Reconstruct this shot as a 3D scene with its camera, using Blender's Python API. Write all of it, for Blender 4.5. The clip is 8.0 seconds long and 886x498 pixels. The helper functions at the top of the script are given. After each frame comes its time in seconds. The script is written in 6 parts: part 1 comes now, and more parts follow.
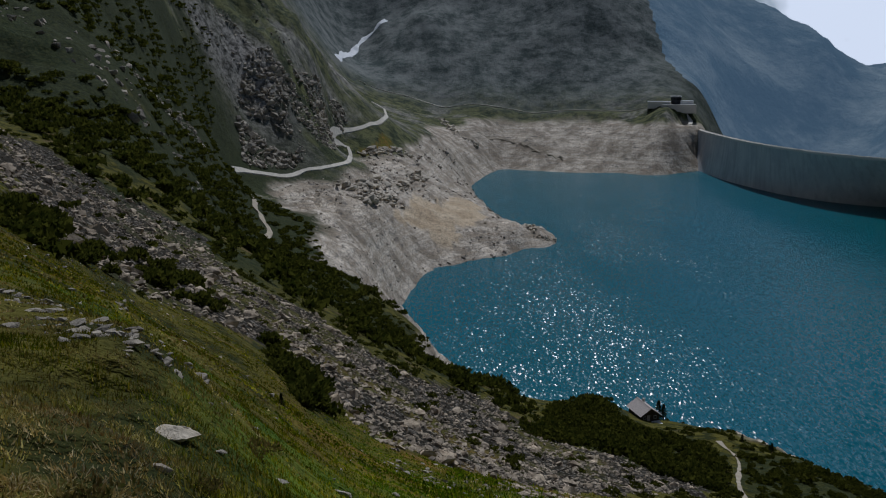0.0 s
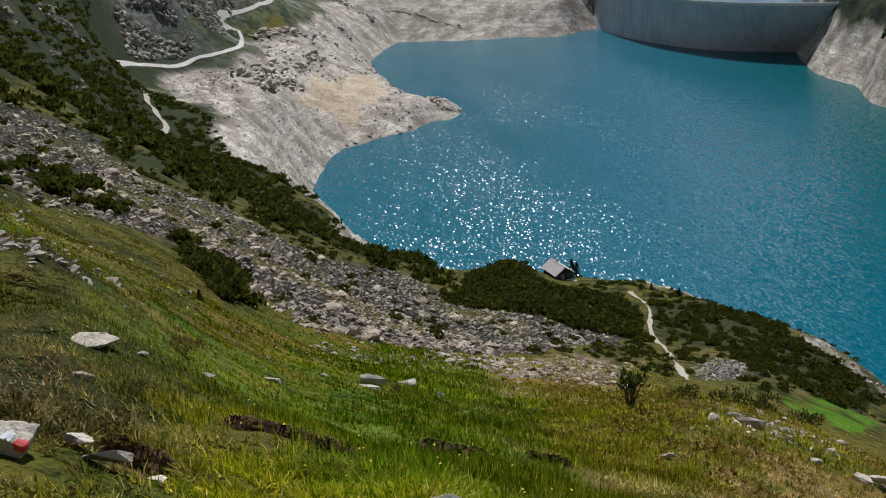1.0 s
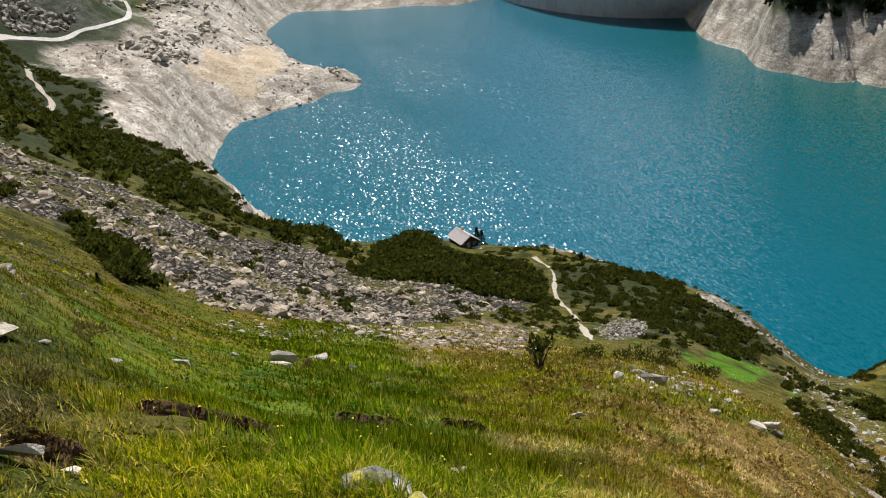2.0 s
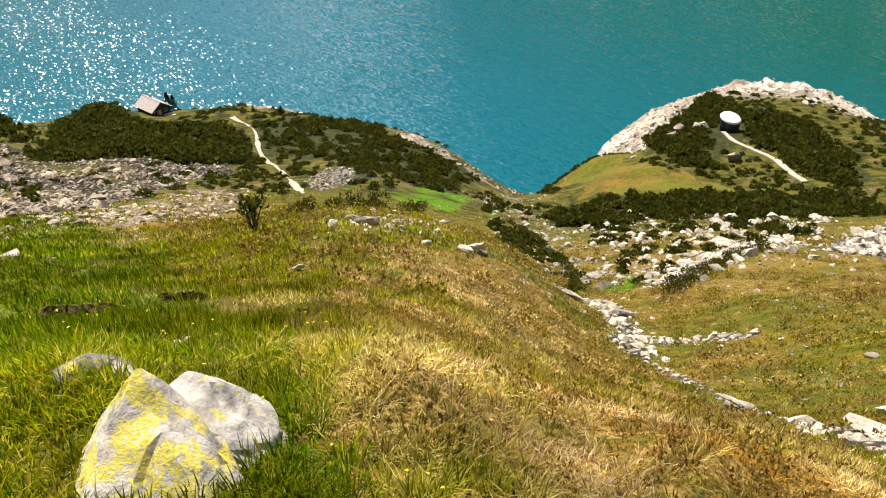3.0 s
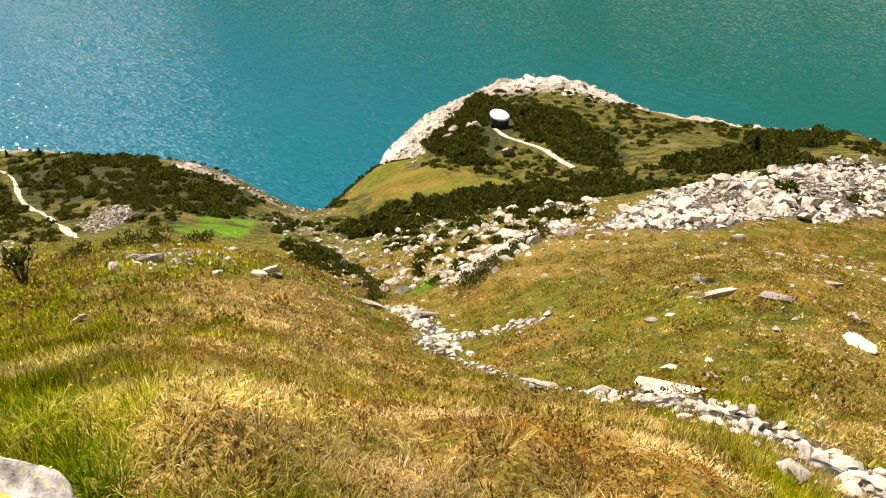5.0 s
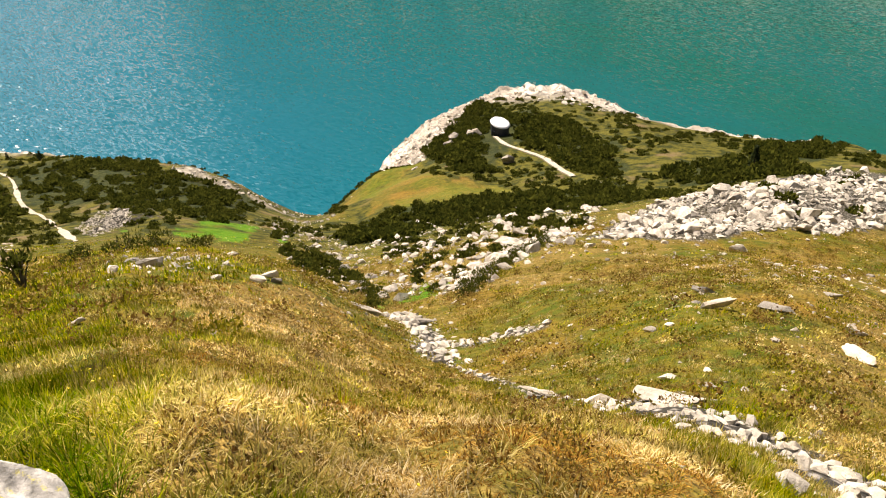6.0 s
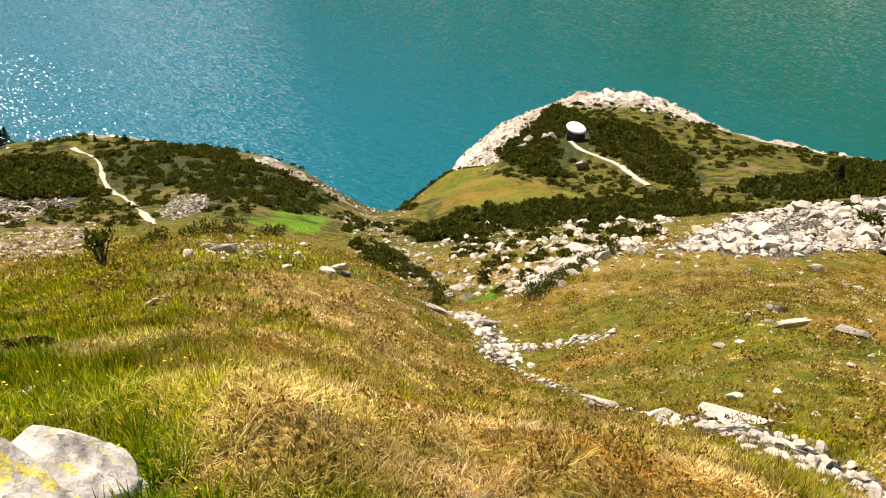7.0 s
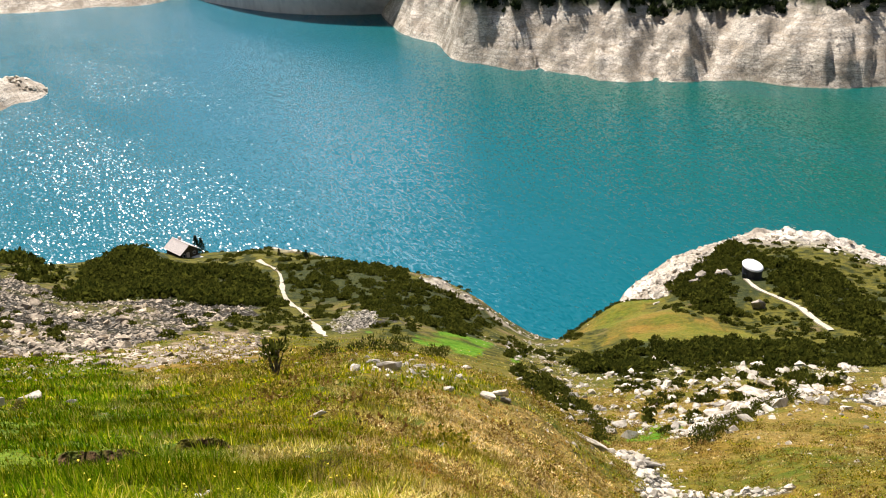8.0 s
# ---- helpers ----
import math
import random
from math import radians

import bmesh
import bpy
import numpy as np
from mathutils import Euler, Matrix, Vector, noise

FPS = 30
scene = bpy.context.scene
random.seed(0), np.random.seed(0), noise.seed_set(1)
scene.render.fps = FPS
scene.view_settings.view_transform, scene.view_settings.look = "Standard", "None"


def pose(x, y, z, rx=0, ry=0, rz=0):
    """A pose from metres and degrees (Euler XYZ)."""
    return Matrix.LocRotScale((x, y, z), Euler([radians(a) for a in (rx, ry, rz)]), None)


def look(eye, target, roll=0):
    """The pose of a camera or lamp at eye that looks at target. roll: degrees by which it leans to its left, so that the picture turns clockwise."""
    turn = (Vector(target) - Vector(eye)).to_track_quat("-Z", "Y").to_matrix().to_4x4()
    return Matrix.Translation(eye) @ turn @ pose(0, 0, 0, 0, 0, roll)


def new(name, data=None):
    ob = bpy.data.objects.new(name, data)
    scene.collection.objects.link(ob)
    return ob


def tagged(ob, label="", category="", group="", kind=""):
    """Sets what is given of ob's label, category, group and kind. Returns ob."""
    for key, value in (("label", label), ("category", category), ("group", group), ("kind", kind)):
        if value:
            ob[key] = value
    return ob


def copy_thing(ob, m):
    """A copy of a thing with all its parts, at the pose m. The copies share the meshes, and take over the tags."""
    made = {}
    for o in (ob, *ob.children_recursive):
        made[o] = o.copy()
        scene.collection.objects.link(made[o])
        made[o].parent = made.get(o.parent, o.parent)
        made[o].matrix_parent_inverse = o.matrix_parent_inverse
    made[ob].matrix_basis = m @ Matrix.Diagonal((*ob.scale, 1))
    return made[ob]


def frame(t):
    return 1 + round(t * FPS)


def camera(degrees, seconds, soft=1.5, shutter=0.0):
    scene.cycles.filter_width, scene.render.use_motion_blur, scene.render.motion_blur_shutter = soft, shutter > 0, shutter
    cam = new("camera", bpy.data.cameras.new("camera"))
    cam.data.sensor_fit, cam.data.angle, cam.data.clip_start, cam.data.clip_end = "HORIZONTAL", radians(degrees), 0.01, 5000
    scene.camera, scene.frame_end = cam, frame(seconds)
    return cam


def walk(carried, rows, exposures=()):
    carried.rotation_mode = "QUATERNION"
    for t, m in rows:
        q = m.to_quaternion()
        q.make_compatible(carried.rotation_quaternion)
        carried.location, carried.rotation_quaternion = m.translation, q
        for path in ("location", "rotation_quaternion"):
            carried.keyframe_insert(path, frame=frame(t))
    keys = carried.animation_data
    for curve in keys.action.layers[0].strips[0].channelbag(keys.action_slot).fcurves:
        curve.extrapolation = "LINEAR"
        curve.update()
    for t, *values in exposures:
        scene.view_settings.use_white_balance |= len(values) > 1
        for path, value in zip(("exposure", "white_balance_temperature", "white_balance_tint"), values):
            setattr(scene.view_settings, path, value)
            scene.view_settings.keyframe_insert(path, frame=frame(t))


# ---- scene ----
# The camera is held on a grassy slope over the reservoir: it turns, and sways by a few centimetres.
cam = camera(53.8, 8.0, soft=1.1)
TURNS = [
    (0.0, 78.44, 0.45, 0.02, -0.012, 0.004, 0.003),
    (0.2, 75.65, 1.95, -0.81, -0.010, 0.002, 0.006),
    (0.5, 72.35, 2.27, -4.26, -0.007, -0.002, 0.010),
    (1.0, 70.11, 3.90, -6.98, 0.006, 0.000, 0.002),
    (1.2, 69.92, 3.98, -8.69, 0.006, 0.001, -0.002),
    (2.3, 65.36, 3.62, -18.29, -0.045, 0.000, 0.020),
    (2.5, 62.90, 3.34, -23.21, -0.035, -0.012, 0.012),
    (2.7, 59.82, 2.47, -27.83, -0.022, -0.009, 0.001),
    (3.0, 57.18, 2.10, -33.97, -0.003, -0.005, -0.015),
    (3.5, 57.49, 2.59, -35.58, 0.003, -0.010, -0.014),
    (4.0, 56.86, 2.19, -41.25, 0.023, -0.002, -0.019),
    (4.5, 56.89, 2.42, -46.38, 0.044, -0.025, -0.010),
    (5.0, 57.60, 1.31, -49.34, 0.031, -0.021, -0.003),
    (5.2, 57.68, 0.69, -50.56, 0.031, -0.013, -0.014),
    (6.5, 58.13, 0.49, -46.76, 0.028, -0.003, -0.009),
    (7.0, 58.16, 0.37, -43.55, 0.027, 0.011, -0.016),
    (7.5, 59.72, 1.48, -40.02, 0.018, 0.002, -0.000),
    (7.7, 60.17, 1.11, -38.42, 0.002, 0.016, 0.013),
    (8.0, 66.66, 2.21, -32.40, -0.022, 0.036, 0.034),
]
walk(cam, [(t, pose(x, y, 1.6 + z, rx, ry, rz)) for t, rx, ry, rz, x, y, z in TURNS],
     exposures=[(0.0, -1.25, 5500, 12), (0.2, -1.1, 5500, 12), (0.5, -0.6, 5600, 12), (1.0, -0.2, 5700, 12), (1.2, -0.1, 5750, 12), (2.3, 0.4, 6200, 12),
                (2.7, 0.65, 6450, 12), (3.5, 0.92, 7050, 17), (6.5, 0.92, 7050, 17), (7.5, 0.92, 6800, 16), (8.0, 0.92, 6450, 14)])

# ---- sky and sun ----
SUN_AZIMUTH, SUN_HEIGHT = 12.0, 52.0
world = bpy.data.worlds.new("sky")
scene.world = world
world.use_nodes = True
wn = world.node_tree
sky = wn.nodes.new("ShaderNodeTexSky")
sky.sky_type, sky.sun_disc = "NISHITA", False
sky.sun_elevation, sky.sun_rotation = radians(SUN_HEIGHT), radians(SUN_AZIMUTH)
sky.altitude, sky.air_density, sky.dust_density = 2000, 1.0, 2.0
# thin bright cloud over all of the sky
where = wn.nodes.new("ShaderNodeTexCoord")
puff = wn.nodes.new("ShaderNodeTexNoise")
puff.inputs["Scale"].default_value, puff.inputs["Detail"].default_value, puff.inputs["Roughness"].default_value = 2.6, 6.0, 0.62
wn.links.new(where.outputs["Generated"], puff.inputs["Vector"])
cover = wn.nodes.new("ShaderNodeMapRange")
cover.inputs["From Min"].default_value, cover.inputs["From Max"].default_value, cover.inputs["To Max"].default_value = 0.46, 0.66, 0.75
wn.links.new(puff.outputs["Fac"], cover.inputs["Value"])
veil = wn.nodes.new("ShaderNodeMix")
veil.data_type = "RGBA"
veil.inputs["B"].default_value = (30.0, 30.6, 31.5, 1)
# the cloud is thick over the horizon and opens overhead
part_xyz = wn.nodes.new("ShaderNodeSeparateXYZ")
wn.links.new(where.outputs["Generated"], part_xyz.inputs[0])
low_sky = wn.nodes.new("ShaderNodeMapRange")
low_sky.inputs["From Min"].default_value, low_sky.inputs["From Max"].default_value = 0.08, 0.40
low_sky.inputs["To Min"].default_value, low_sky.inputs["To Max"].default_value = 2.6, 0.10
wn.links.new(part_xyz.outputs["Z"], low_sky.inputs["Value"])
thick = wn.nodes.new("ShaderNodeMath")
thick.operation, thick.use_clamp = "MULTIPLY", True
wn.links.new(cover.outputs[0], thick.inputs[0])
wn.links.new(low_sky.outputs[0], thick.inputs[1])
wn.links.new(thick.outputs[0], veil.inputs["Factor"])
wn.links.new(sky.outputs[0], veil.inputs["A"])
wn.links.new(veil.outputs["Result"], wn.nodes["Background"].inputs[0])
wn.nodes["Background"].inputs[1].default_value = 0.055
lamp = bpy.data.lights.new("sun", "SUN")
lamp.energy, lamp.angle, lamp.color = 5.0, radians(0.53), (1.0, 0.955, 0.88)
sun = new("sun", lamp)
a, e = radians(SUN_AZIMUTH), radians(SUN_HEIGHT)
sun.matrix_world = look((math.sin(a) * math.cos(e) * 50, math.cos(a) * math.cos(e) * 50, math.sin(e) * 50), (0, 0, 0))

# ---- materials ----
class Nodes:
    """Short hand for building node materials."""

    def __init__(self, name):
        self.m = bpy.data.materials.new(name)
        self.m.use_nodes = True
        self.t = self.m.node_tree
        self.bsdf = self.t.nodes["Principled BSDF"]
        self.out = self.t.nodes["Material Output"]
        self.geo = self.t.nodes.new("ShaderNodeNewGeometry")
        self.pos = self.geo.outputs["Position"]

    def put(self, socket, value):
        if isinstance(value, bpy.types.NodeSocket):
            self.t.links.new(value, socket)
        elif isinstance(value, (tuple, list)) and len(value) == 3 and socket.type == "RGBA":
            socket.default_value = (*value, 1)
        else:
            socket.default_value = value

    def noise(self, scale, detail=4.0, rough=0.55, at=None, squash=None, warp=0.0):
        n = self.t.nodes.new("ShaderNodeTexNoise")
        v = at or self.pos
        if squash:
            mp = self.t.nodes.new("ShaderNodeMapping")
            mp.inputs["Scale"].default_value = squash
            self.put(mp.inputs["Vector"], v)
            v = mp.outputs[0]
        self.put(n.inputs["Vector"], v)
        for key, val in (("Scale", scale), ("Detail", detail), ("Roughness", rough), ("Distortion", warp)):
            n.inputs[key].default_value = val
        return n.outputs["Fac"]

    def cells(self, scale, feature="F1", out="Distance", at=None, squash=None):
        n = self.t.nodes.new("ShaderNodeTexVoronoi")
        n.feature = feature
        v = at or self.pos
        if squash:
            mp = self.t.nodes.new("ShaderNodeMapping")
            mp.inputs["Scale"].default_value = squash
            self.put(mp.inputs["Vector"], v)
            v = mp.outputs[0]
        self.put(n.inputs["Vector"], v)
        n.inputs["Scale"].default_value = scale
        return n.outputs[out]

    def attr(self, name):
        n = self.t.nodes.new("ShaderNodeAttribute")
        n.attribute_name = name
        return n.outputs["Fac"]

    def random(self):
        return self.t.nodes.new("ShaderNodeObjectInfo").outputs["Random"]

    def island(self):
        return self.geo.outputs["Random Per Island"]

    def span(self, v, a, b, c=0.0, d=1.0):
        n = self.t.nodes.new("ShaderNodeMapRange")
        n.interpolation_type = "SMOOTHSTEP"
        self.put(n.inputs["Value"], v)
        for k, val in zip(("From Min", "From Max", "To Min", "To Max"), (a, b, c, d)):
            n.inputs[k].default_value = val
        return n.outputs[0]

    def math(self, op, a, b=0.0):
        n = self.t.nodes.new("ShaderNodeMath")
        n.operation = op
        self.put(n.inputs[0], a)
        self.put(n.inputs[1], b)
        return n.outputs[0]

    def mix(self, f, a, b):
        n = self.t.nodes.new("ShaderNodeMix")
        n.data_type = "RGBA"
        self.put(n.inputs["Factor"], f)
        self.put(n.inputs["A"], a)
        self.put(n.inputs["B"], b)
        return n.outputs["Result"]

    def ramp(self, f, *stops):
        n = self.t.nodes.new("ShaderNodeValToRGB")
        self.put(n.inputs[0], f)
        el = n.color_ramp.elements
        while len(el) < len(stops):
            el.new(0.5)
        for s, (p, c) in zip(el, stops):
            s.position, s.color = p, (*c, 1)
        return n.outputs[0]

    def bump(self, h, strength, distance, after=None):
        n = self.t.nodes.new("ShaderNodeBump")
        n.inputs["Strength"].default_value = strength
        n.inputs["Distance"].default_value = distance
        self.put(n.inputs["Height"], h)
        if after:
            self.put(n.inputs["Normal"], after)
        return n.outputs[0]

    def done(self, colour, rough=0.9, normal=None, metal=0.0, spec=0.3):
        self.put(self.bsdf.inputs["Base Color"], colour)
        self.put(self.bsdf.inputs["Roughness"], rough)
        self.put(self.bsdf.inputs["Metallic"], metal)
        self.put(self.bsdf.inputs["Specular IOR Level"], spec)
        if normal:
            self.put(self.bsdf.inputs["Normal"], normal)
        return self.m

    def leafy(self, colour, through_colour, share=0.4):
        """Thin leaves or blades: part of the light passes through."""
        d = self.t.nodes.new("ShaderNodeBsdfDiffuse")
        tr = self.t.nodes.new("ShaderNodeBsdfTranslucent")
        mx = self.t.nodes.new("ShaderNodeMixShader")
        self.put(d.inputs[0], colour)
        self.put(tr.inputs[0], through_colour)
        mx.inputs[0].default_value = share
        self.t.links.new(d.outputs[0], mx.inputs[1])
        self.t.links.new(tr.outputs[0], mx.inputs[2])
        self.t.links.new(mx.outputs[0], self.out.inputs[0])
        return self.m


def make_ground():
    n = Nodes("alpine_ground")
    fine, mid, big, huge = n.noise(9, 5, 0.65), n.noise(0.9, 5, 0.6), n.noise(0.11, 5, 0.6), n.noise(0.012, 6, 0.62)
    # turf: green and dry patches
    turf = n.mix(n.span(mid, 0.35, 0.65), (0.070, 0.096, 0.006), (0.180, 0.138, 0.013))
    turf = n.mix(n.span(big, 0.46, 0.66), turf, (0.25, 0.145, 0.022))
    turf = n.mix(n.span(n.noise(16, 5, 0.7), 0.47, 0.62, 0.0, 0.65), turf, (0.030, 0.028, 0.007))
    turf = n.mix(n.span(n.noise(0.8, 6, 0.72), 0.50, 0.62, 0.0, 0.60), turf, (0.070, 0.052, 0.010))
    straw = n.mix(n.span(n.noise(14, 6, 0.75), 0.40, 0.60), (0.085, 0.052, 0.012), (0.36, 0.240, 0.060))
    straw = n.mix(n.span(n.noise(1.6, 5, 0.7), 0.45, 0.62, 0.0, 0.7), straw, (0.10, 0.095, 0.007))
    straw = n.mix(n.span(fine, 0.5, 0.75, 0.0, 0.6), straw, (0.085, 0.055, 0.022))
    col = n.mix(n.attr("straw"), turf, straw)
    # heath of the knolls: dwarf shrubs over olive turf, with worn brown spots
    heath = n.mix(n.span(n.noise(0.35, 6, 0.68), 0.40, 0.58), (0.028, 0.034, 0.006), (0.115, 0.102, 0.015))
    heath = n.mix(n.span(n.noise(0.09, 5, 0.62), 0.56, 0.70, 0.0, 0.8), heath, (0.18, 0.125, 0.060))
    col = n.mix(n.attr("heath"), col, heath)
    bright = n.mix(n.span(mid, 0.3, 0.7), (0.050, 0.150, 0.004), (0.12, 0.215, 0.010))
    col = n.mix(n.attr("bright"), col, bright)
    # mountain flanks: dwarf shrubs, turf and outcrops
    flank = n.mix(n.span(n.noise(0.05, 8, 0.74), 0.40, 0.60), (0.024, 0.036, 0.014), (0.130, 0.135, 0.055))
    rocky = n.mix(n.span(n.noise(0.10, 9, 0.75), 0.35, 0.7), (0.12, 0.115, 0.105), (0.42, 0.40, 0.36))
    flank = n.mix(n.math("MULTIPLY", n.span(n.noise(0.009, 7, 0.7, squash=(1, 1, 0.5)), 0.49, 0.62), 0.7), flank, rocky)
    col = n.mix(n.attr("flank"), col, flank)
    # the far mountain is lightened grey-green: air haze put into its colour
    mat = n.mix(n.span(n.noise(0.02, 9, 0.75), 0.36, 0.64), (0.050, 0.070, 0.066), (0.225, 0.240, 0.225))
    col = n.mix(n.attr("far_haze"), col, mat)
    wood = n.mix(n.span(n.noise(0.05, 6, 0.7), 0.4, 0.65), (0.016, 0.026, 0.012), (0.050, 0.062, 0.024))
    col = n.mix(n.attr("wood"), col, wood)
    pine = n.mix(n.span(n.noise(0.6, 5, 0.65), 0.35, 0.7), (0.014, 0.024, 0.008), (0.050, 0.058, 0.018))
    col = n.mix(n.attr("pine"), col, pine)
    # crags and scree
    crag = n.mix(n.span(n.noise(0.14, 9, 0.75), 0.38, 0.62), (0.055, 0.053, 0.046), (0.42, 0.395, 0.35))
    col = n.mix(n.attr("crag"), col, crag)
    stones = n.mix(n.cells(0.9, out="Color"), (0.15, 0.13, 0.105), (0.34, 0.305, 0.26))
    # near-black between the stones: shade of the gaps put into the colour
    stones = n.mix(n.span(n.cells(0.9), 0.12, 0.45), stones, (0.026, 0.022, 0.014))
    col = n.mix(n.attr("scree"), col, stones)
    earth = n.mix(n.span(n.noise(0.5, 6, 0.75), 0.38, 0.62), (0.10, 0.072, 0.032), (0.30, 0.225, 0.13))
    col = n.mix(n.attr("earth"), col, earth)
    # bare banks below the full level: pale silt over rock, in faint level bands
    band = n.noise(0.5, 4, 0.6, squash=(0.02, 0.02, 1.2))
    bank = n.mix(n.span(n.noise(0.035, 8, 0.68), 0.36, 0.64), (0.30, 0.255, 0.195), (0.80, 0.715, 0.59))
    bank = n.mix(n.span(band, 0.42, 0.60, 0.0, 0.55), bank, (0.36, 0.29, 0.205))
    bank = n.mix(n.span(n.noise(0.16, 7, 0.72), 0.54, 0.68, 0.0, 0.85), bank, (0.13, 0.12, 0.11))
    bank = n.mix(n.span(n.noise(0.05, 7, 0.72, squash=(1, 1, 2.5)), 0.57, 0.66, 0.0, 0.8), bank, (0.16, 0.15, 0.135))
    col = n.mix(n.attr("bare"), col, bank)
    sand = n.mix(n.span(n.noise(0.03, 5, 0.6), 0.35, 0.65), (0.52, 0.40, 0.26), (0.66, 0.54, 0.375))
    col = n.mix(n.attr("sand"), col, sand)
    crack = n.cells(0.22, "DISTANCE_TO_EDGE", squash=(1, 1, 1.7))
    col = n.mix(n.math("MULTIPLY", n.attr("bare"), n.span(crack, 0.10, 0.0, 0.0, 0.55)), col, (0.11, 0.10, 0.09))
    gravel = n.mix(n.cells(4.5, out="Color"), (0.17, 0.155, 0.13), (0.50, 0.455, 0.39))
    # gaps of the gravel darkened in the colour as well, for their shade
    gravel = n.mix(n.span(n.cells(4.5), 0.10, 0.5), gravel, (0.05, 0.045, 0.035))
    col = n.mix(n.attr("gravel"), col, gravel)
    mould = n.mix(n.span(fine, 0.35, 0.65), (0.030, 0.016, 0.007), (0.130, 0.075, 0.034))
    col = n.mix(n.attr("mould"), col, mould)
    b = n.bump(fine, 0.5, 0.06)
    b = n.bump(n.noise(0.25, 7, 0.7), 0.7, 1.4, b)
    b = n.bump(n.noise(0.03, 8, 0.68), 0.6, 7.0, b)
    return n.done(col, 0.95, b, spec=0.12)


def make_water():
    n = Nodes("glacial_water")
    xyz = n.t.nodes.new("ShaderNodeSeparateXYZ")
    n.put(xyz.inputs[0], n.pos)
    # blue west to green off the eastern shore, partly painted-in sky reflection
    eastward = n.math("SUBTRACT", xyz.outputs[0], n.math("MULTIPLY", xyz.outputs[1], 0.30))
    eastward = n.math("ADD", eastward, n.math("MULTIPLY", n.noise(0.004, 4, 0.55), 160.0))
    col = n.mix(n.span(eastward, 110, 560), (0.000, 0.104, 0.146), (0.000, 0.078, 0.056))
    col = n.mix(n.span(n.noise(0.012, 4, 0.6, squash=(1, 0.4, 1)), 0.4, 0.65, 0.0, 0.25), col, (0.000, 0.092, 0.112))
    # wind ripples: small facets tilted at random, calmer in slicks
    slick = n.span(n.noise(0.011, 5, 0.62, squash=(1.0, 0.30, 1)), 0.34, 0.56, 0.55, 1.0)
    tint = n.t.nodes.new("ShaderNodeSeparateXYZ")
    n.put(tint.inputs[0], n.cells(1.15, out="Color", squash=(1.0, 0.42, 1.0)))
    tint2 = n.t.nodes.new("ShaderNodeSeparateXYZ")
    n.put(tint2.inputs[0], n.cells(0.85, out="Color", squash=(1.1, 0.5, 1.0)))
    lean = n.t.nodes.new("ShaderNodeCombineXYZ")
    for k, steep in ((0, 0.15), (1, 0.355)):
        tilt = n.math("SUBTRACT", n.math("ADD", tint.outputs[k], tint2.outputs[k]), 1.0)
        n.put(lean.inputs[k], n.math("MULTIPLY", n.math("MULTIPLY", tilt, steep), slick))
    lean.inputs[2].default_value = 1.0
    unit = n.t.nodes.new("ShaderNodeVectorMath")
    unit.operation = "NORMALIZE"
    n.put(unit.inputs[0], lean.outputs[0])
    n.bsdf.inputs["IOR"].default_value = 1.33
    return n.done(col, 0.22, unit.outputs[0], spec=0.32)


def make_rock(name, dark, light, scale=3.0, lichen=0.0, dirt=0.35, spread=0.47):
    n = Nodes(name)
    tone = n.span(n.noise(scale, 7, 0.68), 0.32, 0.68)
    col = n.mix(tone, dark, light)
    shade = n.mix(n.random(), (0.80, 0.80, 0.80), (1.12, 1.09, 1.04))
    isl = n.mix(n.island(), (0.50, 0.49, 0.47), (1.30, 1.26, 1.18))
    for f in (shade, isl):
        m = n.t.nodes.new("ShaderNodeMix")
        m.data_type, m.blend_type = "RGBA", "MULTIPLY"
        m.inputs["Factor"].default_value = 1.0
        n.put(m.inputs["A"], col)
        n.put(m.inputs["B"], f)
        col = m.outputs["Result"]
    col = n.mix(n.span(n.noise(scale * 4.0, 5, 0.7), 0.56, 0.72, 0.0, dirt), col, (0.07, 0.065, 0.055))
    if lichen:
        mask = n.math("MULTIPLY", n.span(n.noise(scale * 1.1, 6, 0.72), spread, spread + 0.08), n.span(n.noise(scale * 9, 5, 0.7), 0.36, 0.5))
        col = n.mix(n.math("MULTIPLY", mask, lichen), col, (0.66, 0.57, 0.08))
    b = n.bump(n.noise(scale * 6, 7, 0.7), 0.6, 0.02 * 3.0 / scale)
    b = n.bump(n.noise(scale * 1.2, 6, 0.65), 0.5, 0.12 * 3.0 / scale, b)
    return n.done(col, 0.86, b, spec=0.25)


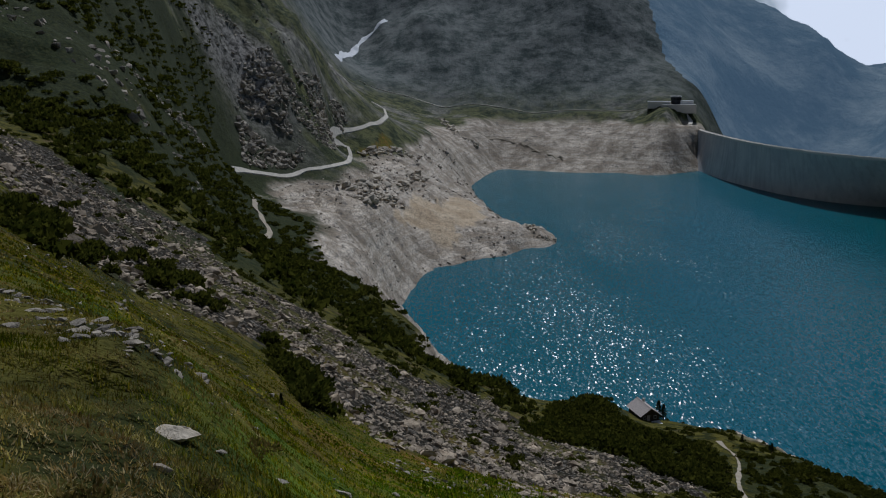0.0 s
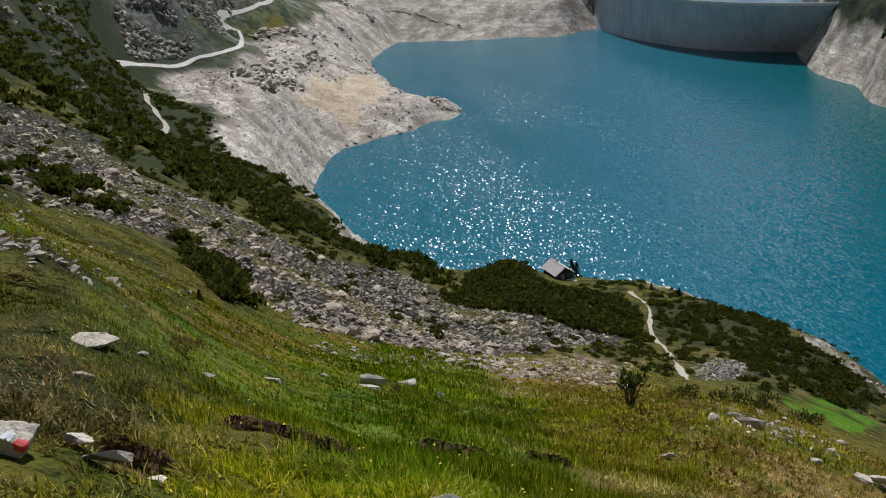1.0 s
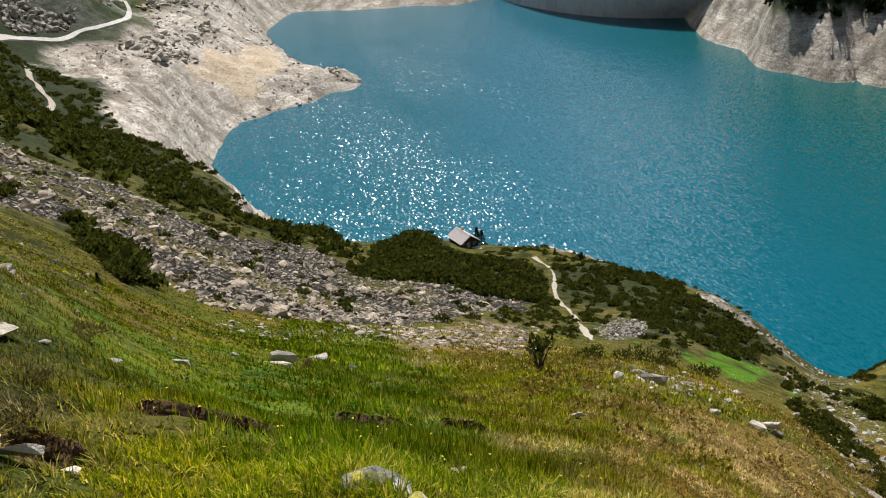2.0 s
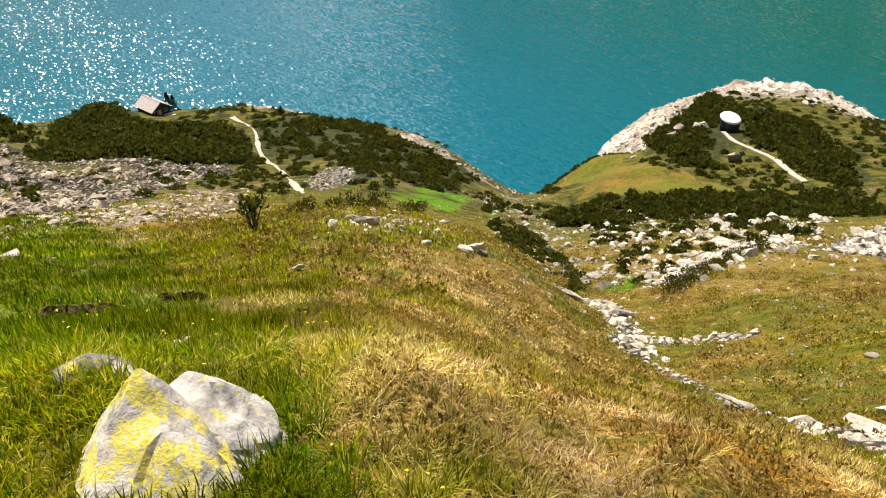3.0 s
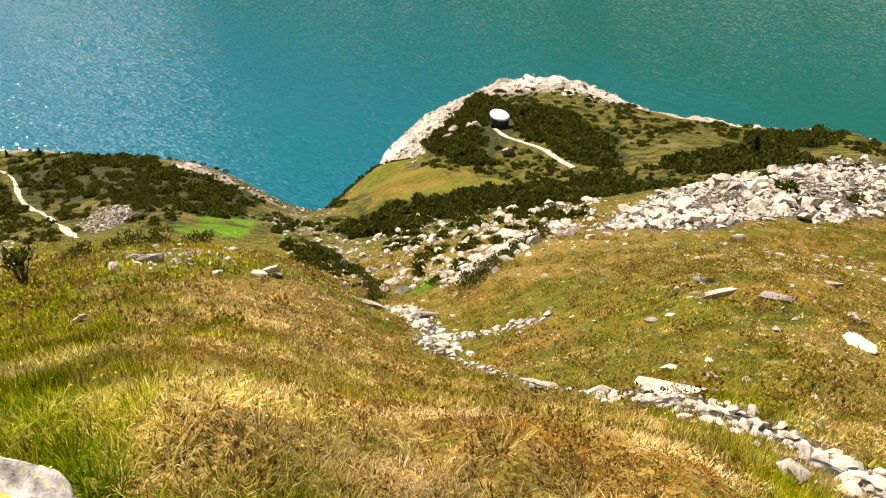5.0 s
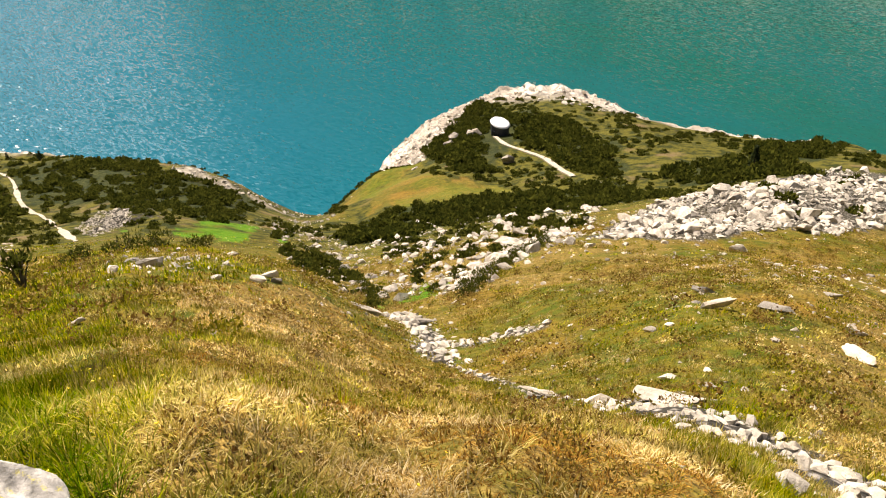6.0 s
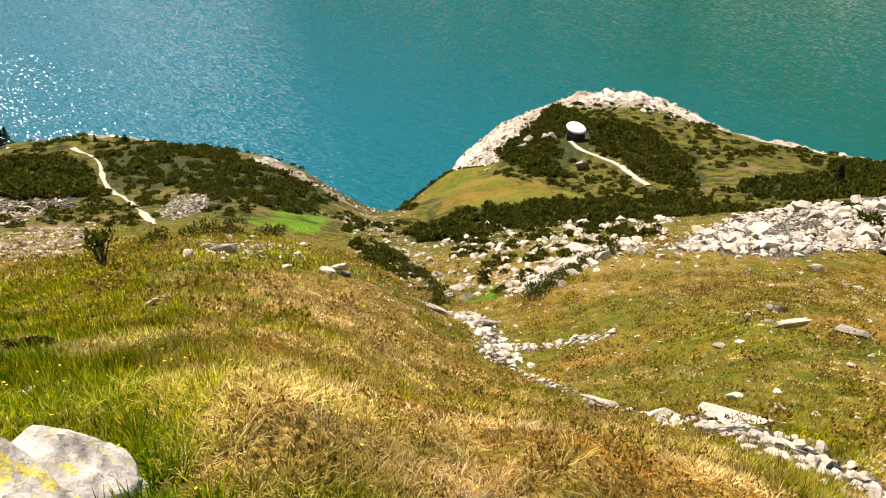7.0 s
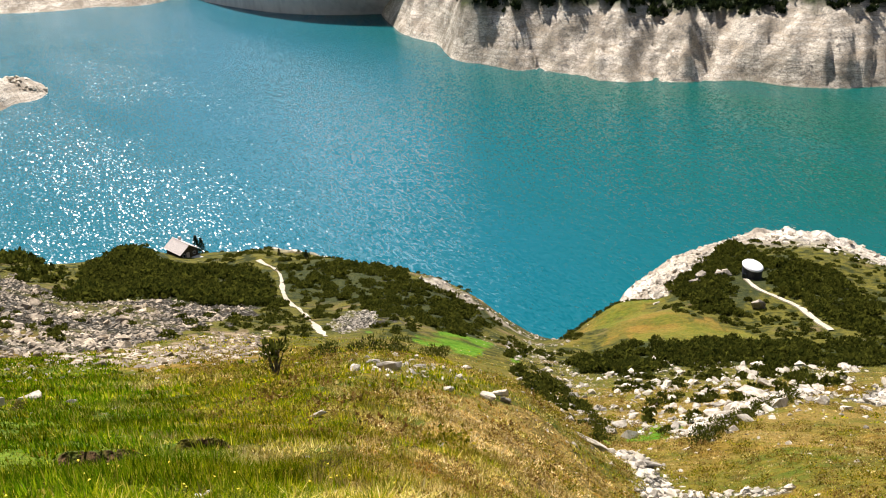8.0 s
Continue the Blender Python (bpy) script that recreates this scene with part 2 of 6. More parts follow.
def make_grass():
    n = Nodes("grass_blades")
    r = n.island()
    green = n.ramp(r, (0.0, (0.075, 0.130, 0.002)), (0.5, (0.250, 0.285, 0.003)), (0.86, (0.50, 0.42, 0.010)), (1.0, (0.72, 0.56, 0.12)))
    dry = n.ramp(r, (0.0, (0.26, 0.155, 0.040)), (0.35, (0.60, 0.42, 0.13)), (0.7, (0.84, 0.66, 0.32)), (0.93, (0.90, 0.79, 0.52)), (1.0, (0.30, 0.28, 0.02)))
    brown = n.ramp(r, (0.0, (0.11, 0.055, 0.012)), (0.5, (0.33, 0.175, 0.030)), (0.8, (0.52, 0.32, 0.065)), (1.0, (0.20, 0.20, 0.025)))
    lush = n.ramp(r, (0.0, (0.030, 0.085, 0.001)), (0.5, (0.110, 0.205, 0.003)), (0.85, (0.24, 0.29, 0.006)), (1.0, (0.46, 0.38, 0.06)))
    green = n.mix(n.attr("lush"), green, lush)
    col = n.mix(n.attr("dry"), green, dry)
    col = n.mix(n.attr("brown"), col, brown)
    # tufts differ in tone, from dark at 0 to bright at 1
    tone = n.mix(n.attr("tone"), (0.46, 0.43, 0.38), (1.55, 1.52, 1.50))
    m = n.t.nodes.new("ShaderNodeMix")
    m.data_type, m.blend_type = "RGBA", "MULTIPLY"
    m.inputs["Factor"].default_value = 1.0
    n.put(m.inputs["A"], col)
    n.put(m.inputs["B"], tone)
    col = m.outputs["Result"]
    return n.leafy(col, col, 0.45)


def make_needles(name, dark, light):
    n = Nodes(name)
    col = n.mix(n.island(), dark, light)
    tint = n.mix(n.random(), (0.8, 0.85, 0.8), (1.2, 1.15, 1.0))
    m = n.t.nodes.new("ShaderNodeMix")
    m.data_type, m.blend_type = "RGBA", "MULTIPLY"
    m.inputs["Factor"].default_value = 1.0
    n.put(m.inputs["A"], col)
    n.put(m.inputs["B"], tint)
    return n.leafy(m.outputs["Result"], m.outputs["Result"], 0.38)


def make_heath():
    """Leaves of bilberry and heather: rust, olive, a little straw."""
    n = Nodes("heath_leaves")
    rust = n.ramp(n.island(), (0.0, (0.080, 0.042, 0.014)), (0.45, (0.25, 0.135, 0.038)), (0.75, (0.30, 0.24, 0.035)), (1.0, (0.60, 0.43, 0.18)))
    olive = n.ramp(n.island(), (0.0, (0.070, 0.085, 0.006)), (0.5, (0.22, 0.200, 0.014)), (0.85, (0.40, 0.32, 0.025)), (1.0, (0.52, 0.36, 0.10)))
    col = n.mix(n.span(n.noise(0.55, 4, 0.6), 0.44, 0.58), rust, olive)
    return n.leafy(col, col, 0.4)


def make_plain(name, a, b, scale, rough=0.8, grain=(1, 1, 1), depth=0.004, metal=0.0):
    n = Nodes(name)
    v = n.noise(scale, 6, 0.65, squash=grain)
    col = n.mix(n.span(v, 0.33, 0.67), a, b)
    return n.done(col, rough, n.bump(v, 0.4, depth), metal)


def make_concrete():
    n = Nodes("dam_concrete")
    col = n.mix(n.span(n.noise(0.03, 6, 0.6), 0.35, 0.65), (0.54, 0.555, 0.58), (0.65, 0.655, 0.66))
    streak = n.noise(0.12, 5, 0.6, squash=(1, 1, 0.06))
    col = n.mix(n.span(streak, 0.45, 0.7, 0.0, 0.5), col, (0.37, 0.38, 0.40))
    return n.done(col, 0.85, n.bump(n.noise(0.4, 4, 0.6), 0.3, 0.2))


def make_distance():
    """The far range behind the valley: wooded slopes, with air haze put in as blue emission."""
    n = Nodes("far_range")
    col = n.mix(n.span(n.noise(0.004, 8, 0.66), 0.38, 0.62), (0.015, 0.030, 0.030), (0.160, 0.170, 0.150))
    # an even blue glow stands in for the haze
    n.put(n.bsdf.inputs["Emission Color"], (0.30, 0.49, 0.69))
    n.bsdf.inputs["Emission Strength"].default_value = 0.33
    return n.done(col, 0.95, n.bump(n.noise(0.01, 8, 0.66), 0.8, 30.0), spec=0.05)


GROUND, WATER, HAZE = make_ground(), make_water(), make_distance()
SCREE = make_rock("brownish_scree", (0.20, 0.160, 0.115), (0.68, 0.58, 0.455), 0.8, dirt=0.5)
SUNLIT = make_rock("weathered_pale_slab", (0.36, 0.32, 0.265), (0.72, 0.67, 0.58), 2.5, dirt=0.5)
STONE = make_rock("grey_gneiss", (0.235, 0.205, 0.170), (0.50, 0.455, 0.395), 1.2)
PALE = make_rock("pale_gneiss", (0.27, 0.245, 0.205), (0.56, 0.515, 0.445), 2.0, dirt=0.4)
BANK = make_rock("bleached_bank_rock", (0.38, 0.335, 0.285), (0.60, 0.545, 0.48), 0.15, dirt=0.3)
LICHEN = make_rock("lichen_gneiss", (0.30, 0.29, 0.275), (0.78, 0.76, 0.72), 7.0, lichen=0.95, dirt=0.85, spread=0.46)
SPARSE = make_rock("sparse_lichen_gneiss", (0.28, 0.27, 0.255), (0.76, 0.74, 0.70), 7.0, lichen=0.9, dirt=0.85, spread=0.54)
GRASS = make_grass()
PINE = make_needles("dwarf_pine_needles", (0.024, 0.034, 0.006), (0.125, 0.128, 0.022))
SPRUCE = make_needles("spruce_needles", (0.010, 0.018, 0.008), (0.035, 0.045, 0.018))
HEATH = make_heath()
SHRUB = make_needles("alpenrose_leaves", (0.080, 0.090, 0.020), (0.230, 0.160, 0.060))
BARK = make_plain("bark", (0.07, 0.055, 0.042), (0.16, 0.13, 0.105), 14, 0.9, (1, 1, 0.2), 0.01)
CONCRETE = make_concrete()
GRAVEL = make_plain("pale_gravel", (0.36, 0.305, 0.225), (0.50, 0.435, 0.335), 0.5, 0.95)
ASPHALT = make_plain("bleached_asphalt", (0.54, 0.50, 0.42), (0.68, 0.63, 0.53), 0.2, 0.9)
SHINGLE = make_plain("weathered_shingles", (0.44, 0.385, 0.35), (0.60, 0.53, 0.48), 3.0, 0.75, (1, 1, 0.3), 0.02)
TIMBER = make_plain("dark_timber", (0.035, 0.028, 0.022), (0.085, 0.068, 0.052), 5.0, 0.8, (1, 1, 0.15), 0.01)
WHITE = make_plain("white_sheet_metal", (0.74, 0.75, 0.76), (0.80, 0.80, 0.80), 1.0, 0.35)
PLASTER = make_plain("pale_plaster", (0.60, 0.585, 0.55), (0.70, 0.685, 0.65), 2.0, 0.9)
SLATE = make_plain("dark_cladding", (0.030, 0.033, 0.040), (0.060, 0.063, 0.070), 2.0, 0.6)
GLASS = make_plain("dark_pane", (0.015, 0.018, 0.022), (0.025, 0.028, 0.032), 3.0, 0.08)
SNOW = make_plain("old_snow", (0.74, 0.76, 0.78), (0.84, 0.85, 0.86), 0.05, 0.7)
PAINT_WHITE = make_plain("white_paint", (0.66, 0.655, 0.64), (0.80, 0.80, 0.79), 30, 0.7)
PAINT_RED = make_plain("red_paint", (0.50, 0.045, 0.04), (0.62, 0.09, 0.075), 30, 0.7)
FLOWER = make_plain("yellow_petals", (0.75, 0.52, 0.02), (0.85, 0.66, 0.05), 30, 0.7)

# ---- terrain: heights of the land ----
EYE = 1.6
LAKE = -190.0
FULL = -104.0        # the reservoir's full level: below it the banks are bare
SURVEY = []


def survey(name, *points):
    """One spot-height line of the plan (crest, gully, shore), in metres."""
    SURVEY.extend(points)


survey("hill_plane", (-0.6, -1.04, 0.46), (-1.16, -0.31, 0.47), (-1.04, 0.6, 0.21), (-0.51, 1.09, -0.09), (0.1, 1.2, -0.32), (0.6, 1.04, -0.46),
       (0.98, 0.69, -0.5), (1.18, 0.21, -0.46), (1.13, -0.41, -0.29), (0.6, -1.04, 0.04), (0.0, -1.2, 0.29), (-1.6, -2.77, 1.22), (-3.09, -0.83,
       1.26), (-2.77, 1.6, 0.57), (-1.35, 2.9, -0.23), (0.28, 3.19, -0.86), (1.6, 2.77, -1.22), (1.6, -2.77, 0.12), (0.0, -3.2, 0.77))
survey("spur_edge", (2.62, 1.84, -1.6), (3.01, 1.09, -1.68), (3.17, 0.45, -1.78), (3.15, -0.56, -1.5), (4.26, 2.98, -3.27), (4.7, 1.71, -3.18), (4.92,
       0.87, -3.37), (4.38, -0.38, -2.8), (4.33, -2.5, -1.2))
survey("meadow_west", (-5.0, 8.66, -0.75), (-17.5, 30.3, -3.1), (-40.9, 80.2, -8.0), (-3.08, 8.46, -0.9), (-8.6, 23.5, -5.1), (-20.5, 56.4, -14.0),
       (-2.47, 10.72, -2.96), (-6.7, 29.2, -9.1), (-14.6, 63.3, -19.8))
survey("meadow_mid", (-1.1, 8.93, -3.29), (-2.7, 21.8, -8.9), (-6.3, 51.6, -21.9), (0.28, 8.0, -3.5), (0.8, 24.0, -11.2), (2.2, 62.0, -29.3), (1.46,
       6.85, -3.34), (3.74, 17.61, -9.3), (8.3, 39.1, -21.0))
survey("brown_spur", (2.74, 7.52, -4.32), (6.8, 18.8, -10.4), (13.7, 39.7, -22.6), (18.7, 42.0, -24.2), (21.8, 39.4, -24.3), (22.9, 35.2, -23.6),
       (22.9, 30.3, -22.7), (6.57, 12.36, -8.2), (12.7, 20.4, -13.7), (8.23, 11.33, -8.95), (5.35, 5.95, -5.76), (17.2, 22.1, -17.4), (12.28, 13.16,
       -13.08), (6.89, 5.79, -7.21))
survey("gully_bed", (5.5, -0.19, -3.8), (6.91, 1.1, -4.95), (9.18, 2.46, -6.83), (11.13, 4.5, -8.69), (12.36, 6.57, -10.66), (13.84, 8.99, -12.84),
       (19.2, 16.1, -19.0), (22.3, 20.1, -22.0), (29.0, 30.4, -29.0), (48.7, 57.0, -47.5), (81.8, 101.0, -75.9), (113.0, 140.1, -101.1))
survey("gully_mouth", (163.3, 202.3, -150.0), (211.0, 261.5, -190.0), (270, 322, -225))
survey("east_slope", (18.0, 0.0, -11.96), (45.0, 0.0, -26.0), (110.0, 0.0, -53.2), (15.52, 3.87, -10.59), (31.0, 7.7, -18.4), (67.9, 16.9, -37.2),
       (23.0, 9.8, -15.5), (46.0, 19.5, -29.2), (27.1, 17.0, -21.0), (49.2, 30.7, -34.1), (32.2, 27.0, -27.6), (57.5, 48.2, -45.3), (43.2, 41.7,
       -38.9))
survey("boulder_terrace", (106.3, 28.5, -51.8), (86.2, 32.2, -45.7), (75.7, 38.6, -46.7), (71.3, 46.3, -48.9), (144.9, 38.8, -69.0), (127.9, 56.9,
       -71.0), (100.6, 65.4, -66.6), (85.5, 77.0, -67.5), (82.6, 87.0, -70.5))
survey("east_meadow", (108.7, 124.1, -90.6), (116.7, 120.8, -90.0), (126.3, 113.8, -87.3), (139.8, 105.3, -89.9), (149.3, 93.3, -87.7), (164.4, 73.2,
       -84.6), (182.6, 52.4, -84.2), (105.7, 117.4, -88.9), (111.5, 100.4, -82.2))
survey("east_knoll", (168.8, 144.2, -100.0), (182.1, 137.2, -98.0), (213.9, 138.9, -101.4), (227.8, 121.1, -105.8), (226.4, 96.1, -103.8), (223.8,
       74.9, -101.0), (221.2, 55.2, -95.2), (226.0, 0.0, -91.6), (195.8, 158.6, -103.3))
survey("east_shore", (282, 283, -190), (216.5, 207.6, -152.0), (291.2, 266.9, -176.0), (226.4, 196.8, -135.0), (337, 293, -190), (264.2, 197.7,
       -131.0), (387, 289, -191), (287.1, 182.2, -137.0), (397, 252, -195), (285.9, 143.8, -141.0), (384, 193, -196), (304.3, 98.9, -143.0), (399,
       130, -196), (320.0, 0.0, -145.0), (430, 0, -196))
survey("hut_knoll", (47.3, 257.7, -99.5), (61.6, 254.7, -104.8), (80.0, 239.0, -101.8), (93.8, 220.9, -101.5), (105.3, 202.2, -102.8), (57.9, 201.9,
       -92.8), (67.4, 166.9, -87.0), (48.7, 120.5, -67.5), (65.7, 123.6, -72.2), (86.9, 163.3, -88.6), (87.1, 134.2, -84.9), (88.2, 121.4, -83.6),
       (117.1, 180.3, -107.5), (28.5, 203.0, -85.4), (41.1, 165.0, -79.1))
survey("hut_shore", (10.5, 299.8, -126.0), (30.5, 290.4, -121.0), (60.7, 285.6, -123.0), (87.1, 268.2, -120.0), (108.2, 243.0, -118.0), (135.0, 233.8,
       -138.0), (142.7, 219.7, -128.0), (171.6, 236.2, -153.0), (209.0, 265.6, -191.0), (201.5, 310.3, -191.0), (152.4, 292.7, -160.0), (192, 368,
       -192), (116.3, 319.5, -150.0), (155, 425, -192), (72.8, 342.4, -150.0), (98, 460, -192), (33.4, 318.2, -138.0), (51, 485, -192))
survey("scree_fan", (-68.1, 133.7, -9.4), (-112.7, 223.1, -11.5), (-41.0, 112.8, -20.9), (-68.4, 187.9, -27.2), (-27.0, 116.9, -29.7), (-49.5, 214.4,
       -45.2), (-16.7, 118.8, -38.3), (-27.8, 198.1, -54.6), (-3.8, 109.9, -42.8), (-7.0, 199.9, -66.5), (5.2, 119.9, -51.8), (13.9, 99.0, -48.5),
       (24.2, 97.0, -50.7), (10.5, 199.7, -76.8), (29.4, 90.4, -50.2), (13.5, 63.6, -33.8))
survey("pine_belt", (14.4, 274.6, -101.2), (-12.0, 344.8, -101.9), (-41, 422, -104), (-82, 544, -104), (-14.1, 269.6, -84.0), (-47.3, 336.7, -76.3),
       (-78.7, 341.0, -68.3), (-103, 489, -93), (-142, 634, -87), (-102.6, 281.9, -20.4), (-154, 423, 2), (-169.7, 306.1, 1.6), (-242, 437, 54),
       (-239, 658, 81), (-364, 656, 175), (-325, 893, 204), (-154, 538, -33))
survey("west_shore", (15, 530, -190), (-10, 600, -190), (-35, 693, -189), (-21, 816, -190), (-18, 480, -152), (-55, 597, -124), (-70, 797, -128),
       (-25, 960, -152), (47, 889, -190), (85, 931, -190), (123, 960, -190), (106, 979, -178), (77, 957, -170), (44, 959, -170), (54, 1099, -176),
       (88, 1046, -190), (66, 1211, -190), (46, 1462, -190), (110, 1706, -191), (10, 1100, -160), (0, 1300, -150))
survey("quarry_terrace", (-97, 693, -112), (-118, 842, -112), (-191, 777, -88), (-149, 888, -100), (-107, 1014, -99), (-68, 1018, -122), (-42, 1199,
       -122), (-142, 1121, -84), (-95, 1557, -80), (-13, 1500, -112))
survey("rock_spur", (-207, 896, -47), (-247, 1123, 98), (-174, 985, -25), (-162, 1139, 4), (-120, 1294, -39), (-331, 1154, 213), (-549, 1178, 475),
       (-260, 1477, 41), (-207, 1687, -43))
survey("far_shore", (177, 1681, -190), (333, 1635, -190), (443, 1631, -189), (191, 1820, -130), (359, 1764, -128), (449, 1723, -104), (63, 1799,
       -112), (0, 2000, -84), (211, 2009, -86), (421, 1914, -84), (494, 1783, -102))
survey("west_mountain", (-224, 2289, 50), (-42, 2400, 148), (-253, 2889, 409), (160, 2294, 62), (391, 2216, 33), (157, 2996, 504), (417, 2465, 238),
       (549, 2285, 51), (614, 2113, -52), (-331, 3786, 1091), (331, 3786, 1091), (-673, 2511, 796), (-1268, 2719, 1214))
survey("valley_below", (650, 1785, -330), (772, 1515, -330), (1017, 2284, -300), (711, 2187, -167))
survey("south_mountain", (981, 3151, 262), (1094, 3007, 158), (1201, 2858, 58), (1290, 2680, -90), (748, 3521, 604), (1646, 3973, -73), (1902, 4078,
       -77), (2147, 3955, -46), (2396, 3690, 117), (1055, 2485, -206))
survey("south_shore", (667, 1145, -104), (606, 1114, -190), (534, 786, -190), (558, 898, -190), (566, 698, -190), (680, 545, -190), (756, 444, -190),
       (847, 149, -190), (827, -146, -190), (565, 837, -128), (631, 757, -127), (701, 677, -127), (781, 567, -127), (852, 453, -127), (945, 167,
       -127), (926, -163, -127), (839, 1244, 120), (990, 990, 140), (1169, 675, 150), (1329, 234, 150), (1280, -226, 150), (1671, 1992, 600), (2349,
       855, 650), (2462, -434, 650))
survey("lake_bed", (104, 591, -230), (156, 886, -240), (270, 1272, -240), (410, 1128, -250), (239, 658, -240), (373, 532, -240), (498, 418, -240),
       (601, 219, -240), (638, -56, -240), (486, 1042, -240), (146, 1392, -225), (44, 719, -215), (488, 1418, -270), (541, 1215, -270), (217, 1545,
       -215))
survey("hill_behind", (34.6, -20.0, -4.0), (20.0, -34.6, 12.0), (-20.0, -34.6, 16.0), (-38.6, -10.4, 14.0), (-34.6, 20.0, 7.0), (259.8, -150.0, 10.0),
       (150.0, -259.8, 110.0), (-150.0, -259.8, 150.0), (-289.8, -77.6, 140.0), (-259.8, 150.0, 95.0), (-866, 500, 420), (-966, -259, 480), (-500,
       -866, 480), (500, -866, 380), (866, -500, 60), (-3464, 2000, 1200), (-3464, -2000, 1200), (0, -4000, 1200), (3464, -2000, 900))


def hash2(i, j, seed):
    h = np.sin(i * 127.1 + j * 311.7 + seed * 74.7) * 43758.5453
    return h - np.floor(h)


def vnoise(x, y, seed=0.0):
    """Smooth value noise in -1..1."""
    i, j = np.floor(x), np.floor(y)
    u, v = x - i, y - j
    u, v = u * u * (3 - 2 * u), v * v * (3 - 2 * v)
    a, b = hash2(i, j, seed), hash2(i + 1, j, seed)
    c, d = hash2(i, j + 1, seed), hash2(i + 1, j + 1, seed)
    return 2 * (a + (b - a) * u + (c - a) * v + (a - b - c + d) * u * v) - 1


def fbm(x, y, size, octaves=4, seed=0.0):
    total, amp, k = 0.0, 1.0, 1.0 / size
    for o in range(octaves):
        total = total + amp * vnoise(x * k + 13.7 * o, y * k - 7.1 * o, seed + o)
        amp, k = amp * 0.5, k * 2.03
    return total


def ridged(x, y, size, octaves=4, seed=0.0):
    total, amp, k = 0.0, 1.0, 1.0 / size
    for o in range(octaves):
        total = total + amp * (1 - 2 * np.abs(vnoise(x * k + 5.3 * o, y * k + 9.2 * o, seed + o)))
        amp, k = amp * 0.5, k * 2.1
    return total


def smooth(a, b, v):
    t = np.clip((v - a) / (b - a), 0, 1)
    return t * t * (3 - 2 * t)


# eroded steps in the turf: place, width, turn, depth
PEAT_AT = [(-0.60, 5.12, 0.95, 12, 0.10), (0.92, 9.32, 1.05, 8, 0.19), (2.10, 9.65, 0.80, -28, 0.30), (-0.52, 3.10, 0.36, -6, 0.07), (-1.15, 3.75, 0.34, 10, 0.10),
           (0.10, 6.6, 0.50, 5, 0.12)]
# small rises and dips along the crests of the two knolls: place, height, radius
HUMMOCKS = [(70, 248, 1.5, 11), (81, 232, -2.6, 9), (90, 221, -3.0, 9), (99, 207, -1.4, 8), (106, 198, 1.2, 8), (111, 185, 2.2, 9), (138, 210, -4.0, 10), (160, 223, -6.0, 12),
            (170, 215, -4.0, 12), (125, 155, -2.2, 10), (262, 199, 1.6, 7), (268, 194, -2.5, 6), (253, 173, -4.0, 9), (271, 174, 1.0, 7), (256, 156, 0.6, 8), (245, 123, -3.2, 10),
            (256, 84, -2.0, 12), (264, 207, -2.0, 5), (134, 150, 1.6, 9), (140, 149, 2.4, 8), (146, 149, 2.6, 7), (110, 188, 1.2, 8), (118, 176, 1.5, 7)]


def hollow(x, y, spot):
    """How far a place lies along and across an eroded step."""
    px, py, w, turn, deep = spot
    c, q = math.cos(radians(turn)), math.sin(radians(turn))
    u, v = (x - px) * c + (y - py) * q, -(x - px) * q + (y - py) * c
    return u / (w / 2), v + 0.05 * fbm(x, y, 0.22, 2, 71)


